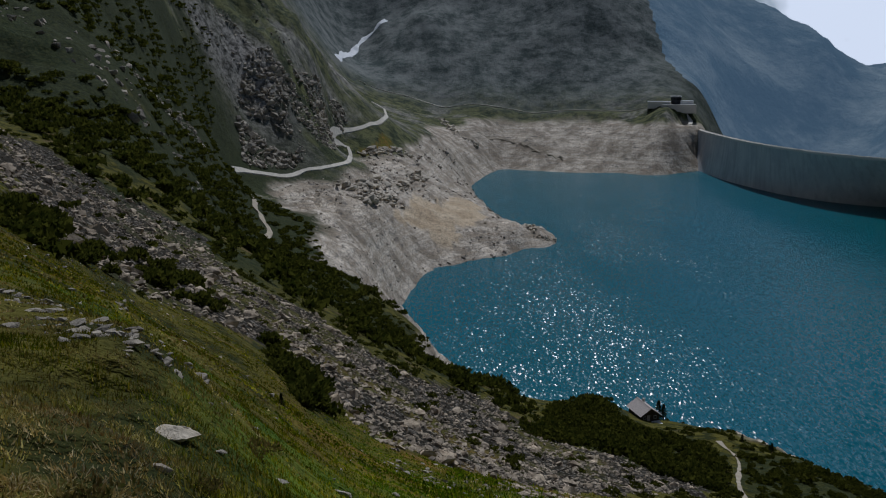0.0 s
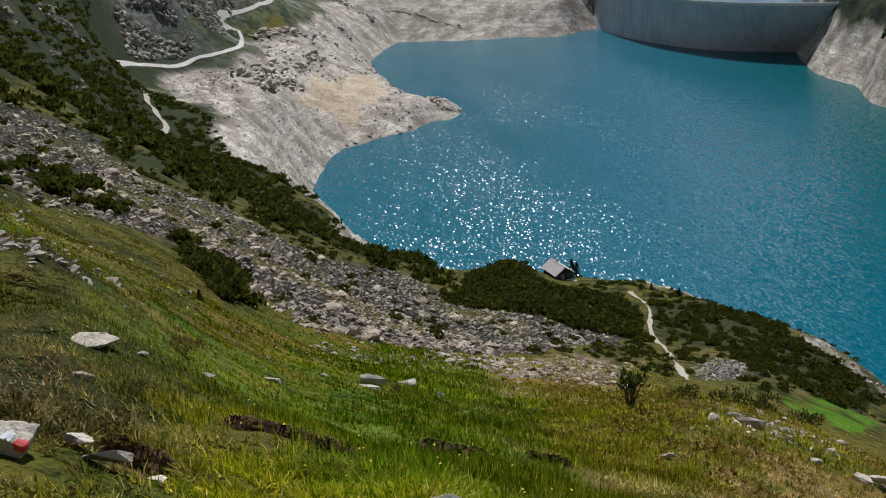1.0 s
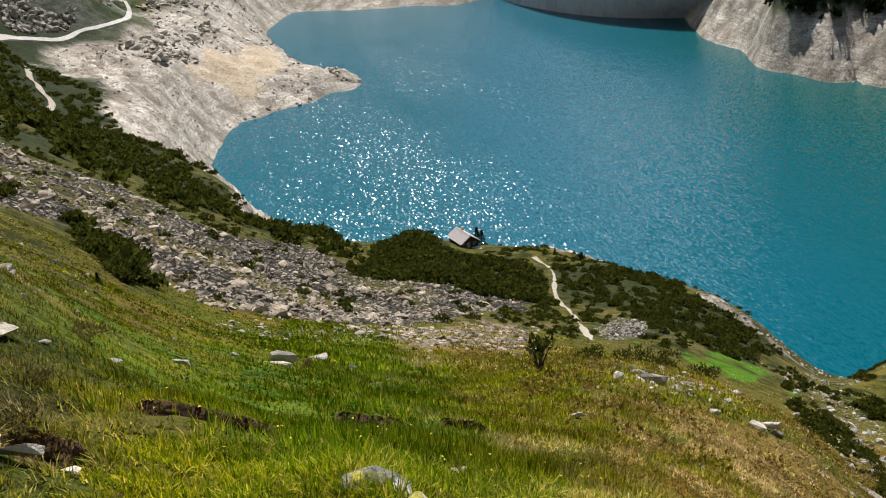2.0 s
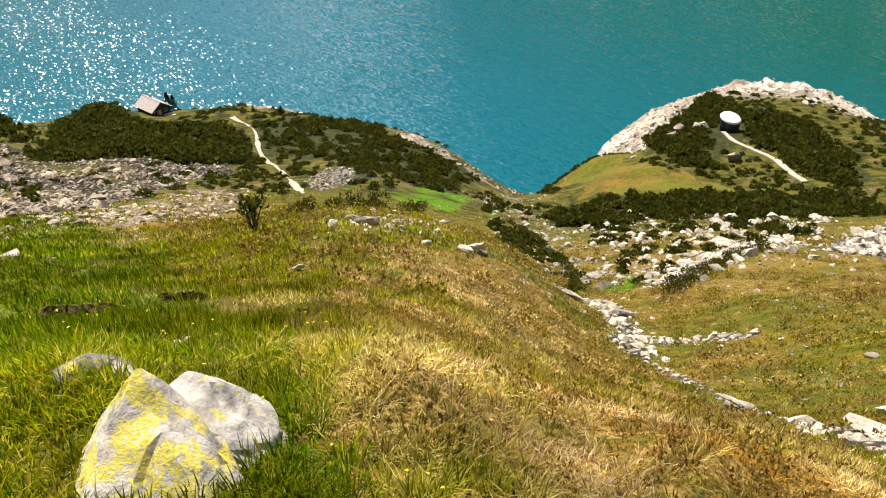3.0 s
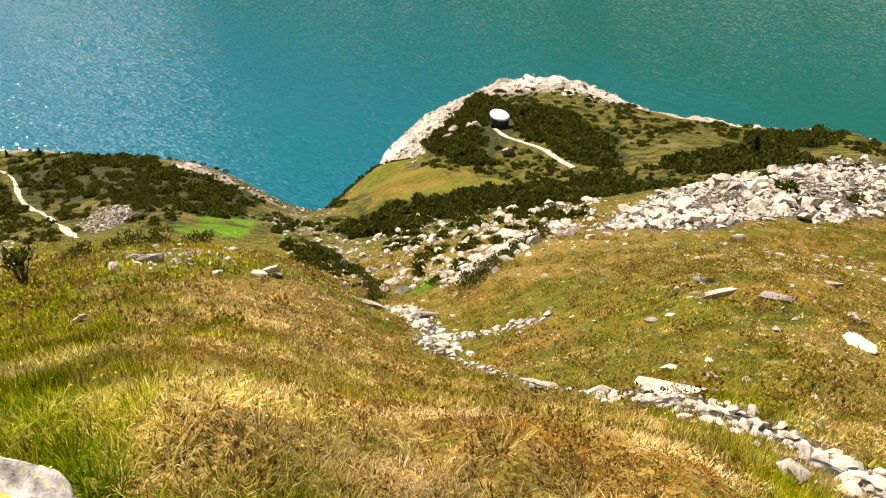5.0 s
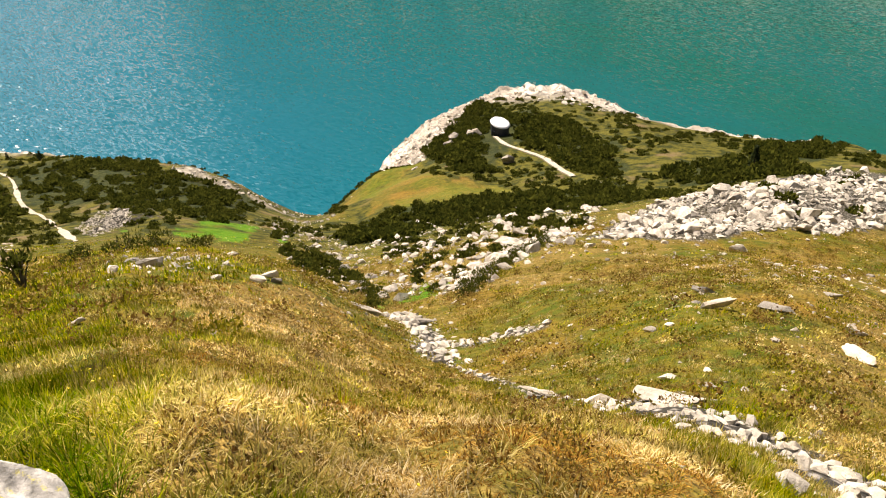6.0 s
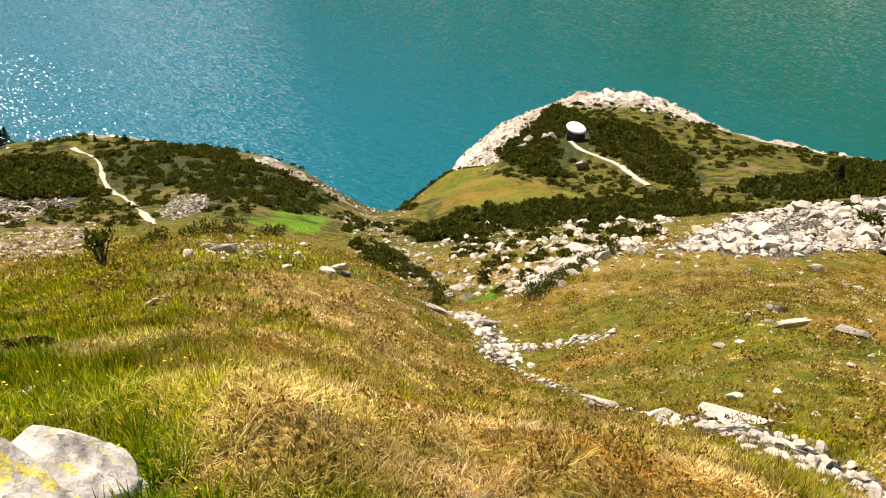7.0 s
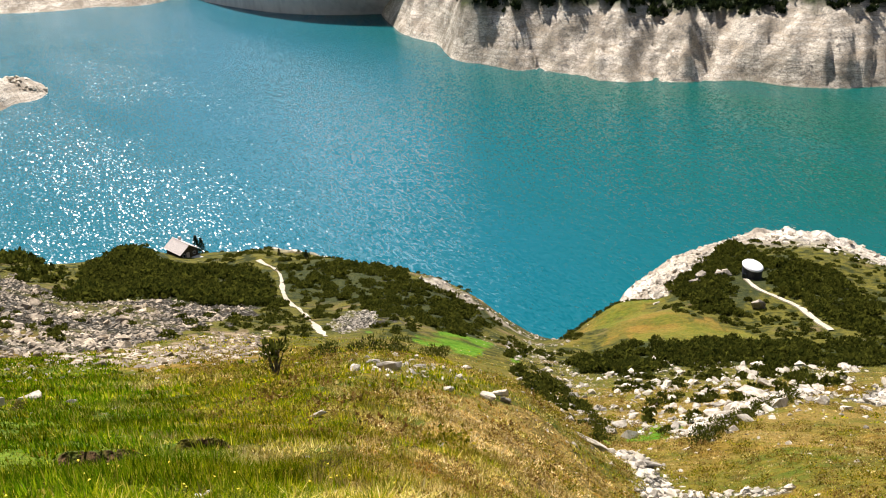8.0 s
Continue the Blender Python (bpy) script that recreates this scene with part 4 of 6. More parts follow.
def build_land():
    az = np.radians(np.concatenate([np.arange(-34, 90, 0.215), np.arange(90, 326, 2.0)]))
    rr = np.concatenate([[0.0002, 0.06], np.exp(np.arange(math.log(0.4), math.log(3), 0.05)), np.exp(np.arange(math.log(3), math.log(10.5), 0.009)), np.exp(np.arange(math.log(10.5), math.log(250), 0.017)),
                         np.exp(np.arange(math.log(250), math.log(2200), 0.0095)), np.exp(np.arange(math.log(2200), math.log(4900), 0.012))])
    A, R = np.meshgrid(az, rr)
    x, y = (R * np.sin(A)).ravel() + 0.02, (R * np.cos(A)).ravel() + 0.013
    z = LAND.height(x, y)
    nr, na = R.shape
    i, j = np.meshgrid(np.arange(nr - 1), np.arange(na), indexing="ij")
    k = (j + 1) % na
    faces = np.stack([i * na + j, (i + 1) * na + j, (i + 1) * na + k, i * na + k], -1).reshape(-1, 4)[:, ::-1]
    verts = np.column_stack([x, y, z])
    r = np.hypot(x, y)
    edge = 7 * fbm(x, y, 60, 4, 11)
    bare = smooth(FULL + 1, FULL - 5, z + edge) * smooth(215, 250, r) * (1 - smooth(1880, 1960, r))
    flank_zone = inside([(90, 200), (125, 235), (190, 300), (225, 275), (150, 165), (108, 150)], x, y)
    bare = bare * (1 - flank_zone * smooth(-0.35, 0.25, fbm(x, y, 16, 4, 23)))
    bare = np.maximum(bare, 0.8 * zone([SPUR_FACE], x, y, 0.012) * smooth(-0.35, 0.15, fbm(x, y, 6, 4, 77)))
    bare = np.maximum(bare, zone([WHITE_FLANK], x, y, 0.02) * smooth(-0.7, -0.2, fbm(x, y, 9, 4, 76)))
    far_bank = smooth(780, 840, r) * smooth(20, 60, x - 0.45 * y + 60)
    bare = np.maximum(bare * (1 - far_bank), far_bank * smooth(-131, -138, z + 1.0 * edge) * (1 - smooth(1880, 1960, r)))
    pine = 0.8 * zone([PINE_WEST, PINE_PATCH, PINE_PATCH2, PINE_PATCH3, PINE_HUT, PINE_KNOLL, PINE_EAST, PINE_DOME, PINE_FAR], x, y, 0.03)
    pine = np.maximum(pine, 0.95 * smooth(-0.35, 0.1, fbm(x, y, 50, 4, 12) + smooth(200, 380, r) - 0.30) * smooth(150, 220, r) * (1 - smooth(850, 1050, r)) * smooth(-30, -50, x))
    pine = np.maximum(pine, 0.75 * flank_zone * smooth(-0.2, 0.2, fbm(x, y, 14, 4, 27)))
    scree = np.maximum(zone([SCREE_WEST], x, y, 0.03), zone([SCREE_PATH], x, y, 0.03))
    scree = scree * (1 - 0.75 * smooth(0.05, 0.45, fbm(x, y, 22, 4, 19)))
    straw = np.maximum(zone([STRAW], x, y, 0.05), 0.9 * smooth(-0.1, 0.4, 0.6 * fbm(x, y, 14, 3, 13) + 0.6 * fbm(x, y, 3.5, 3, 73) + 0.25 * smooth(8, 30, x - 0.3 * y) - 0.7 * smooth(4, 0, x - 0.12 * y)) * smooth(110, 80, r))
    straw = np.maximum(straw, 0.45 * zone([MEADOW_E], x, y, 0.03) * smooth(-0.7, 0.5, fbm(x, y, 9, 4, 29)))
    heath = smooth(85, 125, r) * (1 - smooth(560, 760, r)) * (1 - zone([MEADOW_E], x, y, 0.03))
    # the western meadow takes the heath colour too
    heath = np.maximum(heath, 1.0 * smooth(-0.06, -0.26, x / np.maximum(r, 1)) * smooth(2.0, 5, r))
    bright = zone([BRIGHT, GREEN_BASIN], x, y, 0.04) * smooth(-0.9, 0.1, fbm(x, y, 5, 4, 28))
    bright = np.maximum(bright, 0.22 * zone([MEADOW_E], x, y, 0.03) * smooth(-0.1, 0.5, fbm(x, y, 12, 3, 74)))
    bright = np.maximum(bright, 0.6 * smooth(2.5, -1.0, x - 0.10 * y) * smooth(3, 8, r) * smooth(62, 45, r) * smooth(-0.2, 0.2, x / np.maximum(r, 1) + 0.04 + 0.3 * fbm(x, y, 4, 3, 75)))
    earth = 0.9 * zone([BARE_EARTH], x, y, 0.03)
    rubble = zone([BOULDERS], x, y, 0.03)
    mould = np.zeros(len(x))
    for spot in PEAT_AT:
        u, v = hollow(x, y, spot)
        mould = np.maximum(mould, smooth(1.05, 0.85, np.abs(u)) * smooth(-0.35, -0.12, v) * smooth(0.10, 0.04, v))
    gravel = 0.9 * rubble
    for line, wide in ((STREAM_TOP, 0.75), (STREAM_MID, 0.16), (STREAM_FAN, 0.6), (STREAM_ARM, 0.45)):
        gravel = np.maximum(gravel, smooth(wide * 1.3, wide * 0.7, line_gap(line, x, y) + 0.25 * fbm(x, y, 0.8, 3, 72)))
    crag = smooth(-0.25, 0.5, fbm(x, y, 110, 4, 14) + 0.1) * smooth(850, 980, r) * (1 - smooth(1350, 1600, r)) * smooth(-80, -60, z)
    sand = zone([SAND], x, y, 0.02)
    wood = np.maximum(far_bank * smooth(-140, -130, z) * (1 - smooth(1300, 2200, r)), smooth(1900, 2300, r) * smooth(330, 480, x - 0.05 * y) * smooth(100, -100, z))
    # painted air haze, full beyond 2150 m
    far_haze = smooth(1900, 2150, r)
    flank = smooth(560, 760, r) * (1 - zone([ALP_NW], x, y, 0.02))
    bright = np.maximum(bright, 0.45 * zone([ALP_W], x, y, 0.02))
    masks = dict(bare=bare, pine=pine, scree=scree, straw=straw, bright=bright, earth=earth, crag=crag, sand=sand, wood=wood, flank=flank, heath=heath, gravel=gravel, mould=mould, far_haze=far_haze)
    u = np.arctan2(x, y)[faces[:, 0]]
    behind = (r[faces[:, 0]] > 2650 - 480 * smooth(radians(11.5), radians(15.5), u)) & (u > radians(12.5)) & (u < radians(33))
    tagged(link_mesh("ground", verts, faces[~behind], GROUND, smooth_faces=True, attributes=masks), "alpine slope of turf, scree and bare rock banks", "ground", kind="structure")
    tagged(link_mesh("backdrop_mountains", verts, faces[behind], HAZE, smooth_faces=True, attributes=masks), "far mountain range beyond the valley, blue air haze put in as glow", "mountains", kind="structure")


build_land()

DAM_TOP = -118.0
CREST = [(530, 1950), (522, 1885), (503, 1745), (496, 1624), (497, 1443), (517, 1305), (552, 1200), (611, 1116), (690, 1060)]
FOOT = [(500, 1790), (486, 1710), (486, 1600), (491, 1490), (522, 1332), (571, 1240), (638, 1186), (700, 1140)]


def build_lake():
    outline = [(x + 6, y + 3) for x, y in curve_points(FOOT, 60)] + [(1300, 800), (1500, 300), (1300, -300), (300, -300), (200, 40), (0, 280),
               (-150, 700), (-60, 1700), (40, 1900), (300, 1880), (440, 1800)]
    bm = bmesh.new()
    bm.faces.new([bm.verts.new((x, y, LAKE)) for x, y in outline])
    bmesh.ops.triangulate(bm, faces=bm.faces)
    bmesh.ops.recalc_face_normals(bm, faces=bm.faces)
    me = bpy.data.meshes.new("lake_water")
    bm.to_mesh(me)
    bm.free()
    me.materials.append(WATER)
    ob = new("lake_water", me)
    if me.polygons[0].normal.z < 0:
        me.flip_normals()
    return tagged(ob, "turquoise glacial reservoir with small sunlit ripples", "water", kind="structure")


build_lake()


# ---- the dam ----
def build_dam():
    dam = thing("arch_dam", pose(474, 1690, LAKE), "grey concrete arch dam with a roadway on its crest", "dam")
    inv = dam.matrix_world.inverted()
    top, foot = curve_points(CREST, 12), curve_points(FOOT, 12)
    n = 60
    pick = lambda c: np.array([[np.interp(s, np.linspace(0, 1, len(c)), c[:, k]) for k in (0, 1)] for s in np.linspace(0, 1, n)])
    top, foot = pick(top), pick(foot)
    d = np.gradient(top, axis=0)
    back = np.stack([-d[:, 1], d[:, 0]], 1) / np.linalg.norm(d, axis=1)[:, None]
    levels = [(-290, 2.2), (-230, 1.5), (LAKE, 1.0), (-165, 0.62), (-140, 0.3), (DAM_TOP, 0.0)]

    def at(t, f, shift, z):
        q = top[t] + (foot[t] - top[t]) * f + back[t] * shift
        return inv @ Vector((q[0], q[1], z))
    # blocks of the face, with their joints
    blocks = 20
    per = n // blocks
    for b in range(blocks):
        bm = bmesh.new()
        cols = range(b * per, min(b * per + per + 1, n))
        front = [[bm.verts.new(at(t, f, 0.15 * (b % 2), z)) for z, f in levels] for t in cols]
        rear = [[bm.verts.new(at(t, f, 9 + 6 * (1 - (z + 290) / 178.0), z)) for z, f in levels] for t in cols]
        for p, q in zip(front, front[1:]):
            for k in range(len(levels) - 1):
                bm.faces.new((p[k], q[k], q[k + 1], p[k + 1]))
        for p, q in zip(rear, rear[1:]):
            for k in range(len(levels) - 1):
                bm.faces.new((p[k + 1], q[k + 1], q[k], p[k]))
        for p, q, r, s in zip(front, front[1:], rear, rear[1:]):
            bm.faces.new((p[-1], q[-1], s[-1], r[-1]))
        for p, r in ((front[0], rear[0]), (front[-1], rear[-1])):
            for k in range(len(levels) - 1):
                bm.faces.new((p[k], p[k + 1], r[k + 1], r[k]))
        bmesh.ops.recalc_face_normals(bm, faces=bm.faces)
        part("wall_block", bm, CONCRETE, dam)
    for name, s0, s1, z0, z1, mat, label in (("parapet", -0.9, 0.1, DAM_TOP - 2.2, DAM_TOP + 1.3, PLASTER, "pale concrete parapet"),
                                             ("roadway", 0.1, 8.5, DAM_TOP, DAM_TOP + 0.3, ASPHALT, "bleached asphalt roadway"),
                                             ("parapet", 8.5, 9.3, DAM_TOP - 0.5, DAM_TOP + 1.2, PLASTER, "pale concrete parapet")):
        bm = bmesh.new()
        ring = [[bm.verts.new(at(t, 0, s, z)) for s, z in ((s0, z0), (s0, z1), (s1, z1), (s1, z0))] for t in range(n)]
        for p, q in zip(ring, ring[1:]):
            for k in range(4):
                bm.faces.new((p[k], p[(k + 1) % 4], q[(k + 1) % 4], q[k]))
        bmesh.ops.recalc_face_normals(bm, faces=bm.faces)
        part(name, bm, mat, dam, label)
    return dam


build_dam()


# ---- buildings by the dam ----
def build_tower(x, y):
    z = height(x, y) - 1.0
    t = thing("lookout_tower", pose(x, y, z, 0, 0, -15), "dark round visitor tower with a white flat roof above the dam", "building")
    bm = bmesh.new()
    bmesh.ops.create_cone(bm, cap_ends=True, segments=20, radius1=9, radius2=10.5, depth=18, matrix=pose(0, 0, 9))
    part("tower_body", bm, SLATE, t)
    bm = bmesh.new()
    bmesh.ops.create_cone(bm, cap_ends=True, segments=20, radius1=12, radius2=11, depth=2, matrix=pose(0, 0, 19))
    part("roof", bm, PLASTER, t, "white flat roof")
    for k in range(10):
        a = 6.2832 * k / 10
        part("pane", box(0.4, 5.2, 4.0, (0, 0, 0), 0, pose(0, 0, 0, 0, 0, math.degrees(a)) @ pose(10.4, 0, 14)), GLASS, t)
    part("annex", box(46, 20, 14, (-34, -6, 1), 0.4), PLASTER, t, "low pale annex building")
    part("annex_roof", box(48, 22, 1.0, (-34, -6, 8.5), 0.2), WHITE, t)
    part("terrace", box(70, 14, 18, (6, -20, -6), 0.3), PLASTER, t, "pale terrace wall")
    part("wing", box(26, 14, 12, (22, -6, 4.5), 0.3), WHITE, t, "white side wing")
    return t


build_tower(486, 1850)

# ---- roads and paths ----
ribbon("road_hillside", ROAD, 4.6, 1.2, ASPHALT, 8, 1.6, 0.0, True)
ribbon("road_dam", DAMROAD, 8.0, 2.2, ASPHALT, 20, 2.0)
ribbon("track_zigzag", TRAIL, 3.4, 0.9, GRAVEL, 3, 1.2, 0.2, True)
ribbon("track_bank", BANKTRACK, 6.0, 0.7, GRAVEL, 8, 1.2, 0.3, True)
ribbon("path_hut", HUTPATH, 0.85, 0.12, GRAVEL, 1.2, 0.6, 0.9, True)
ribbon("path_round_hut", DOMEPATH, 1.2, 0.25, GRAVEL, 2, 0.6, 0.3, True)
ribbon("path_lower", DOMEPATH2, 0.9, 0.2, GRAVEL, 2, 0.6, 0.3, True)
ribbon("snow_gully", SNOW_LINE, 13, 1.5, SNOW, 12, 5.0, 0.5, True)


# ---- the two huts ----
def build_hut(x, y, turn):
    z = height(x, y)
    hut = thing("alpine_hut", pose(x, y, z - 0.3, 0, 0, turn), "small timber hut with a weathered shingle roof among dwarf pines", "hut")
    L, W, H, R = 8.4, 5.7, 2.4, 4.3
    bm = bmesh.new()
    prof = [(-W / 2, -1.5), (W / 2, -1.5), (W / 2, H), (0, R), (-W / 2, H)]
    ends = [[bm.verts.new((e * L / 2, p, q)) for p, q in prof] for e in (-1, 1)]
    bm.faces.new(ends[0])
    bm.faces.new(ends[1][::-1])
    for k in range(5):
        bm.faces.new((ends[0][k], ends[0][(k + 1) % 5], ends[1][(k + 1) % 5], ends[1][k]))
    bmesh.ops.recalc_face_normals(bm, faces=bm.faces)
    part("walls", bm, TIMBER, hut, "dark timber walls")
    slope = math.degrees(math.atan2(R - H, W / 2))
    run = math.hypot(R - H, W / 2) + 0.75
    for side in (-1, 1):
        slab = part("roof", box(L + 1.1, run - 0.1, 0.10, (0, side * run / 2, -0.06), 0.02, None), SHINGLE, hut, "grey-pink weathered roof slope")
        slab.matrix_basis = pose(0, 0, R + 0.14, -side * slope)
        for c in range(7):      # courses of shingles, each lapping the one below
            part("shingle_course", box(L + 1.2, run / 7 + 0.12, 0.07, (0, 0, 0), 0.01, None), SHINGLE, slab).matrix_basis = pose(0, side * (run * (c + 0.5) / 7), 0.03 - 0.01 * c, side * 2.0)
    part("ridge_cap", box(L + 1.3, 0.4, 0.12, (0, 0, R + 0.2), 0.03), SHINGLE, hut)
    part("chimney", box(0.7, 0.7, 1.6, (-1.6, 0.6, R + 0.2), 0.05), PLASTER, hut, "pale chimney")
    part("door", box(0.08, 1.0, 2.0, (L / 2 + 0.05, -0.6, 1.2), 0.02), SHINGLE, hut)
    for dy in (-1.9, 1.5):
        w = part("window", box(0.10, 0.9, 0.9, (L / 2 + 0.06, dy, 1.5), 0.02), PLASTER, hut, "small white-framed window")
        part("pane", box(0.04, 0.7, 0.7, (L / 2 + 0.11, dy, 1.5)), GLASS, w)
    part("terrace", box(4.2, 5.4, 1.6, (L / 2 + 2.6, 0.2, -0.5), 0.08), PLASTER, hut, "pale stone terrace")
    part("bench", box(0.5, 2.6, 0.5, (L / 2 + 1.2, 1.2, 0.5), 0.05), PLASTER, hut)
    return hut


build_hut(59.5, 247.5, -76)


def build_round_hut(x, y):
    z = height(x, y)
    hut = thing("round_hut", pose(x, y, z - 0.4, 0, 0, 30), "round dark hut with a bright white slanted roof on the knoll", "hut")
    bm = bmesh.new()
    n, r = 28, 2.35
    low = [bm.verts.new((r * math.cos(6.2832 * k / n), r * math.sin(6.2832 * k / n), -2.0)) for k in range(n)]
    top = [bm.verts.new((r * 1.08 * math.cos(6.2832 * k / n), r * 1.08 * math.sin(6.2832 * k / n), 3.7 - 0.6 * math.cos(6.2832 * k / n + 2.1))) for k in range(n)]
    for k in range(n):
        bm.faces.new((low[k], low[(k + 1) % n], top[(k + 1) % n], top[k]))
    bm.faces.new(top)
    part("wall", bm, SLATE, hut, "dark curved wall")
    bm = bmesh.new()
    rings = []
    for s, dz in ((1.1, -0.1), (1.14, 0.1), (1.05, 0.35), (0.55, 0.62)):
        rings.append([bm.verts.new((r * s * math.cos(6.2832 * k / n), r * s * math.sin(6.2832 * k / n),
                                    3.7 + dz - 0.6 * s * math.cos(6.2832 * k / n + 2.1))) for k in range(n)])
    for p, q in zip(rings, rings[1:]):
        for k in range(n):
            bm.faces.new((p[k], p[(k + 1) % n], q[(k + 1) % n], q[k]))
    bm.faces.new(rings[-1])
    bm.faces.new(rings[0][::-1])
    part("roof", bm, WHITE, hut, "white sheet-metal roof")
    part("door", box(0.3, 1.3, 2.1, (0, 0, 0), 0.05, pose(0, 0, 0, 0, 0, 150) @ pose(2.75, 0, 1.3)), GLASS, hut, "dark door opening")
    part("doorstep", box(2.2, 2.0, 1.2, (0, 0, 0), 0.1, pose(0, 0, 0, 0, 0, 150) @ pose(3.9, 0, -0.2)), PLASTER, hut, "white doorstep slab")
    part("plinth", box(2.4, 1.4, 1.0, (0.9, -3.0, -0.2), 0.1), PLASTER, hut)
    return hut


build_round_hut(172.5, 131)

# ---- stones ----
rng = np.random.default_rng(5)
CHIPS = [hull(100 + k, 11, (1, rng.uniform(0.6, 1.0), rng.uniform(0.4, 0.75))) for k in range(14)]
BLOCKS = [hull(200 + k, 16, (1, rng.uniform(0.6, 1.0), rng.uniform(0.45, 0.8))) for k in range(14)]
SLABS = [hull(300 + k, 18, (1, rng.uniform(0.4, 0.7), rng.uniform(0.22, 0.38))) for k in range(8)]


def rough_stone(seed, size, squash=(1, 0.8, 0.6), cuts=3, bumps=0.03, count=13, points=None):
    """A near stone: an angular hull, refined, chipped and weathered."""
    if points is None:
        v, f = hull(seed, count, squash)
    else:
        bm = bmesh.new()
        for p in points:
            bm.verts.new(p)
        bmesh.ops.convex_hull(bm, input=bm.verts)
        bmesh.ops.delete(bm, geom=[w for w in bm.verts if not w.link_faces], context="VERTS")
        bmesh.ops.triangulate(bm, faces=bm.faces)
        bm.verts.index_update()
        v, f = np.array([w.co for w in bm.verts]), np.array([[w.index for w in face.verts] for face in bm.faces])
        bm.free()
    bm = bmesh.new()
    vs = [bm.verts.new(p * size) for p in v]
    for face in f:
        bm.faces.new([vs[k] for k in face])
    bmesh.ops.subdivide_edges(bm, edges=bm.edges, cuts=cuts, use_grid_fill=True)
    bmesh.ops.smooth_vert(bm, verts=bm.verts, factor=0.22, use_axis_x=True, use_axis_y=True, use_axis_z=True)
    for w in bm.verts:
        c = w.co * (2.6 / size) + Vector((seed, 0, 0))
        n = noise.fractal(c, 0.9, 2.1, 5)
        crack = abs(noise.noise(c * 1.3 + Vector((0, 9, 0))))
        w.co += w.co.normalized() * size * bumps * (n * 1.1 - 0.9 * max(0.0, 0.12 - crack) * 8)
    return bm


def lay_stone(name, x, y, size, seed, material, squash, label, turn=0, sink=0.2, group="", cuts=3, tilt=(0, 0), lift=0.0, points=None):
    z = height(x, y)
    me = bpy.data.meshes.new(name)
    bm = rough_stone(seed, size, squash, cuts, 0.03, points=points)
    bm.to_mesh(me)
    bm.free()
    me.materials.append(material)
    me.polygons.foreach_set("use_smooth", np.full(len(me.polygons), True))
    me.set_sharp_from_angle(angle=radians(28))
    ob = new(name, me)
    m = pose(0, 0, size * squash[2] * (0.5 - sink) + lift, tilt[0], tilt[1], turn)
    if points is None:      # loose stones lie with the slope
        up = Vector((height(x - 0.3, y) - height(x + 0.3, y), height(x, y - 0.3) - height(x, y + 0.3), 0.6)).normalized()
        m = Vector((0, 0, 1)).rotation_difference((up + Vector((0, 0, 1.6))).normalized()).to_matrix().to_4x4() @ m
    ob.matrix_world = Matrix.Translation((x, y, z)) @ m
    return tagged(ob, label, "stone", group)


BOULDER_SPOTS = []
BOULDER_SPOTS += [(-1.64, 11.69, 0.60), (-1.48, 7.15, 0.16), (-2.0, 5.91, 0.55), (-1.75, 4.85, 0.20), (-1.76, 6.19, 0.17), (-1.31, 3.45, 0.16),
    (-1.17, 3.36, 0.23), (-1.01, 3.42, 0.11), (-0.29, 16.54, 0.85), (5.24, 13.59, 0.45), (12.49, 24.62, 1.04), (13.59, 28.12, 0.70), (9.72, 21.64,
    0.36), (12.3, 20.33, 0.46), (14.88, 21.82, 0.82), (15.93, 22.27, 0.64), (20.63, 32.14, 0.72), (22.59, 24.7, 2.14), (28.18, 28.47, 0.90), (25.25,
    23.57, 1.67), (16.65, 13.86, 0.37), (15.34, 11.62, 0.43), (13.5, 8.78, 1.18), (12.01, 6.47, 0.59), (12.26, 7.06, 0.37), (11.72, 4.92, 1.46),
    (13.33, 4.8, 0.47)]
BOULDER_SPOTS += [(14.21, 6.03, 0.39), (24.15, 10.47, 0.58), (26.43, 10.36, 0.88), (22.76, 8.46, 1.81), (24.43, 7.2, 1.58), (5.58, 1.19, 0.40),
    (20.01, 9.3, 0.50), (20.42, 8.84, 0.39), (21.23, 11.86, 0.31), (56.25, 19.93, 1.88), (19.76, 5.56, 0.33), (24.68, 4.75, 0.88), (21.86, 3.91,
    1.05), (31.26, 7.18, 0.98), (19.92, 5.59, 0.30), (0.87, 4.4, 0.09), (1.62, 3.02, 0.05), (0.95, 4.47, 0.08), (-0.23, 18.05, 0.93), (0.79, 20.85,
    0.69), (-0.98, 15.22, 0.22), (3.57, 1.33, 0.06), (12.55, 20.55, 0.37), (15.84, 22.55, 1.06), (73.8, 58.3, 2.85), (54.8, 40.1, 3.09), (69.4, 49.2,
    2.57), (37.24, 30.56, 1.50)]

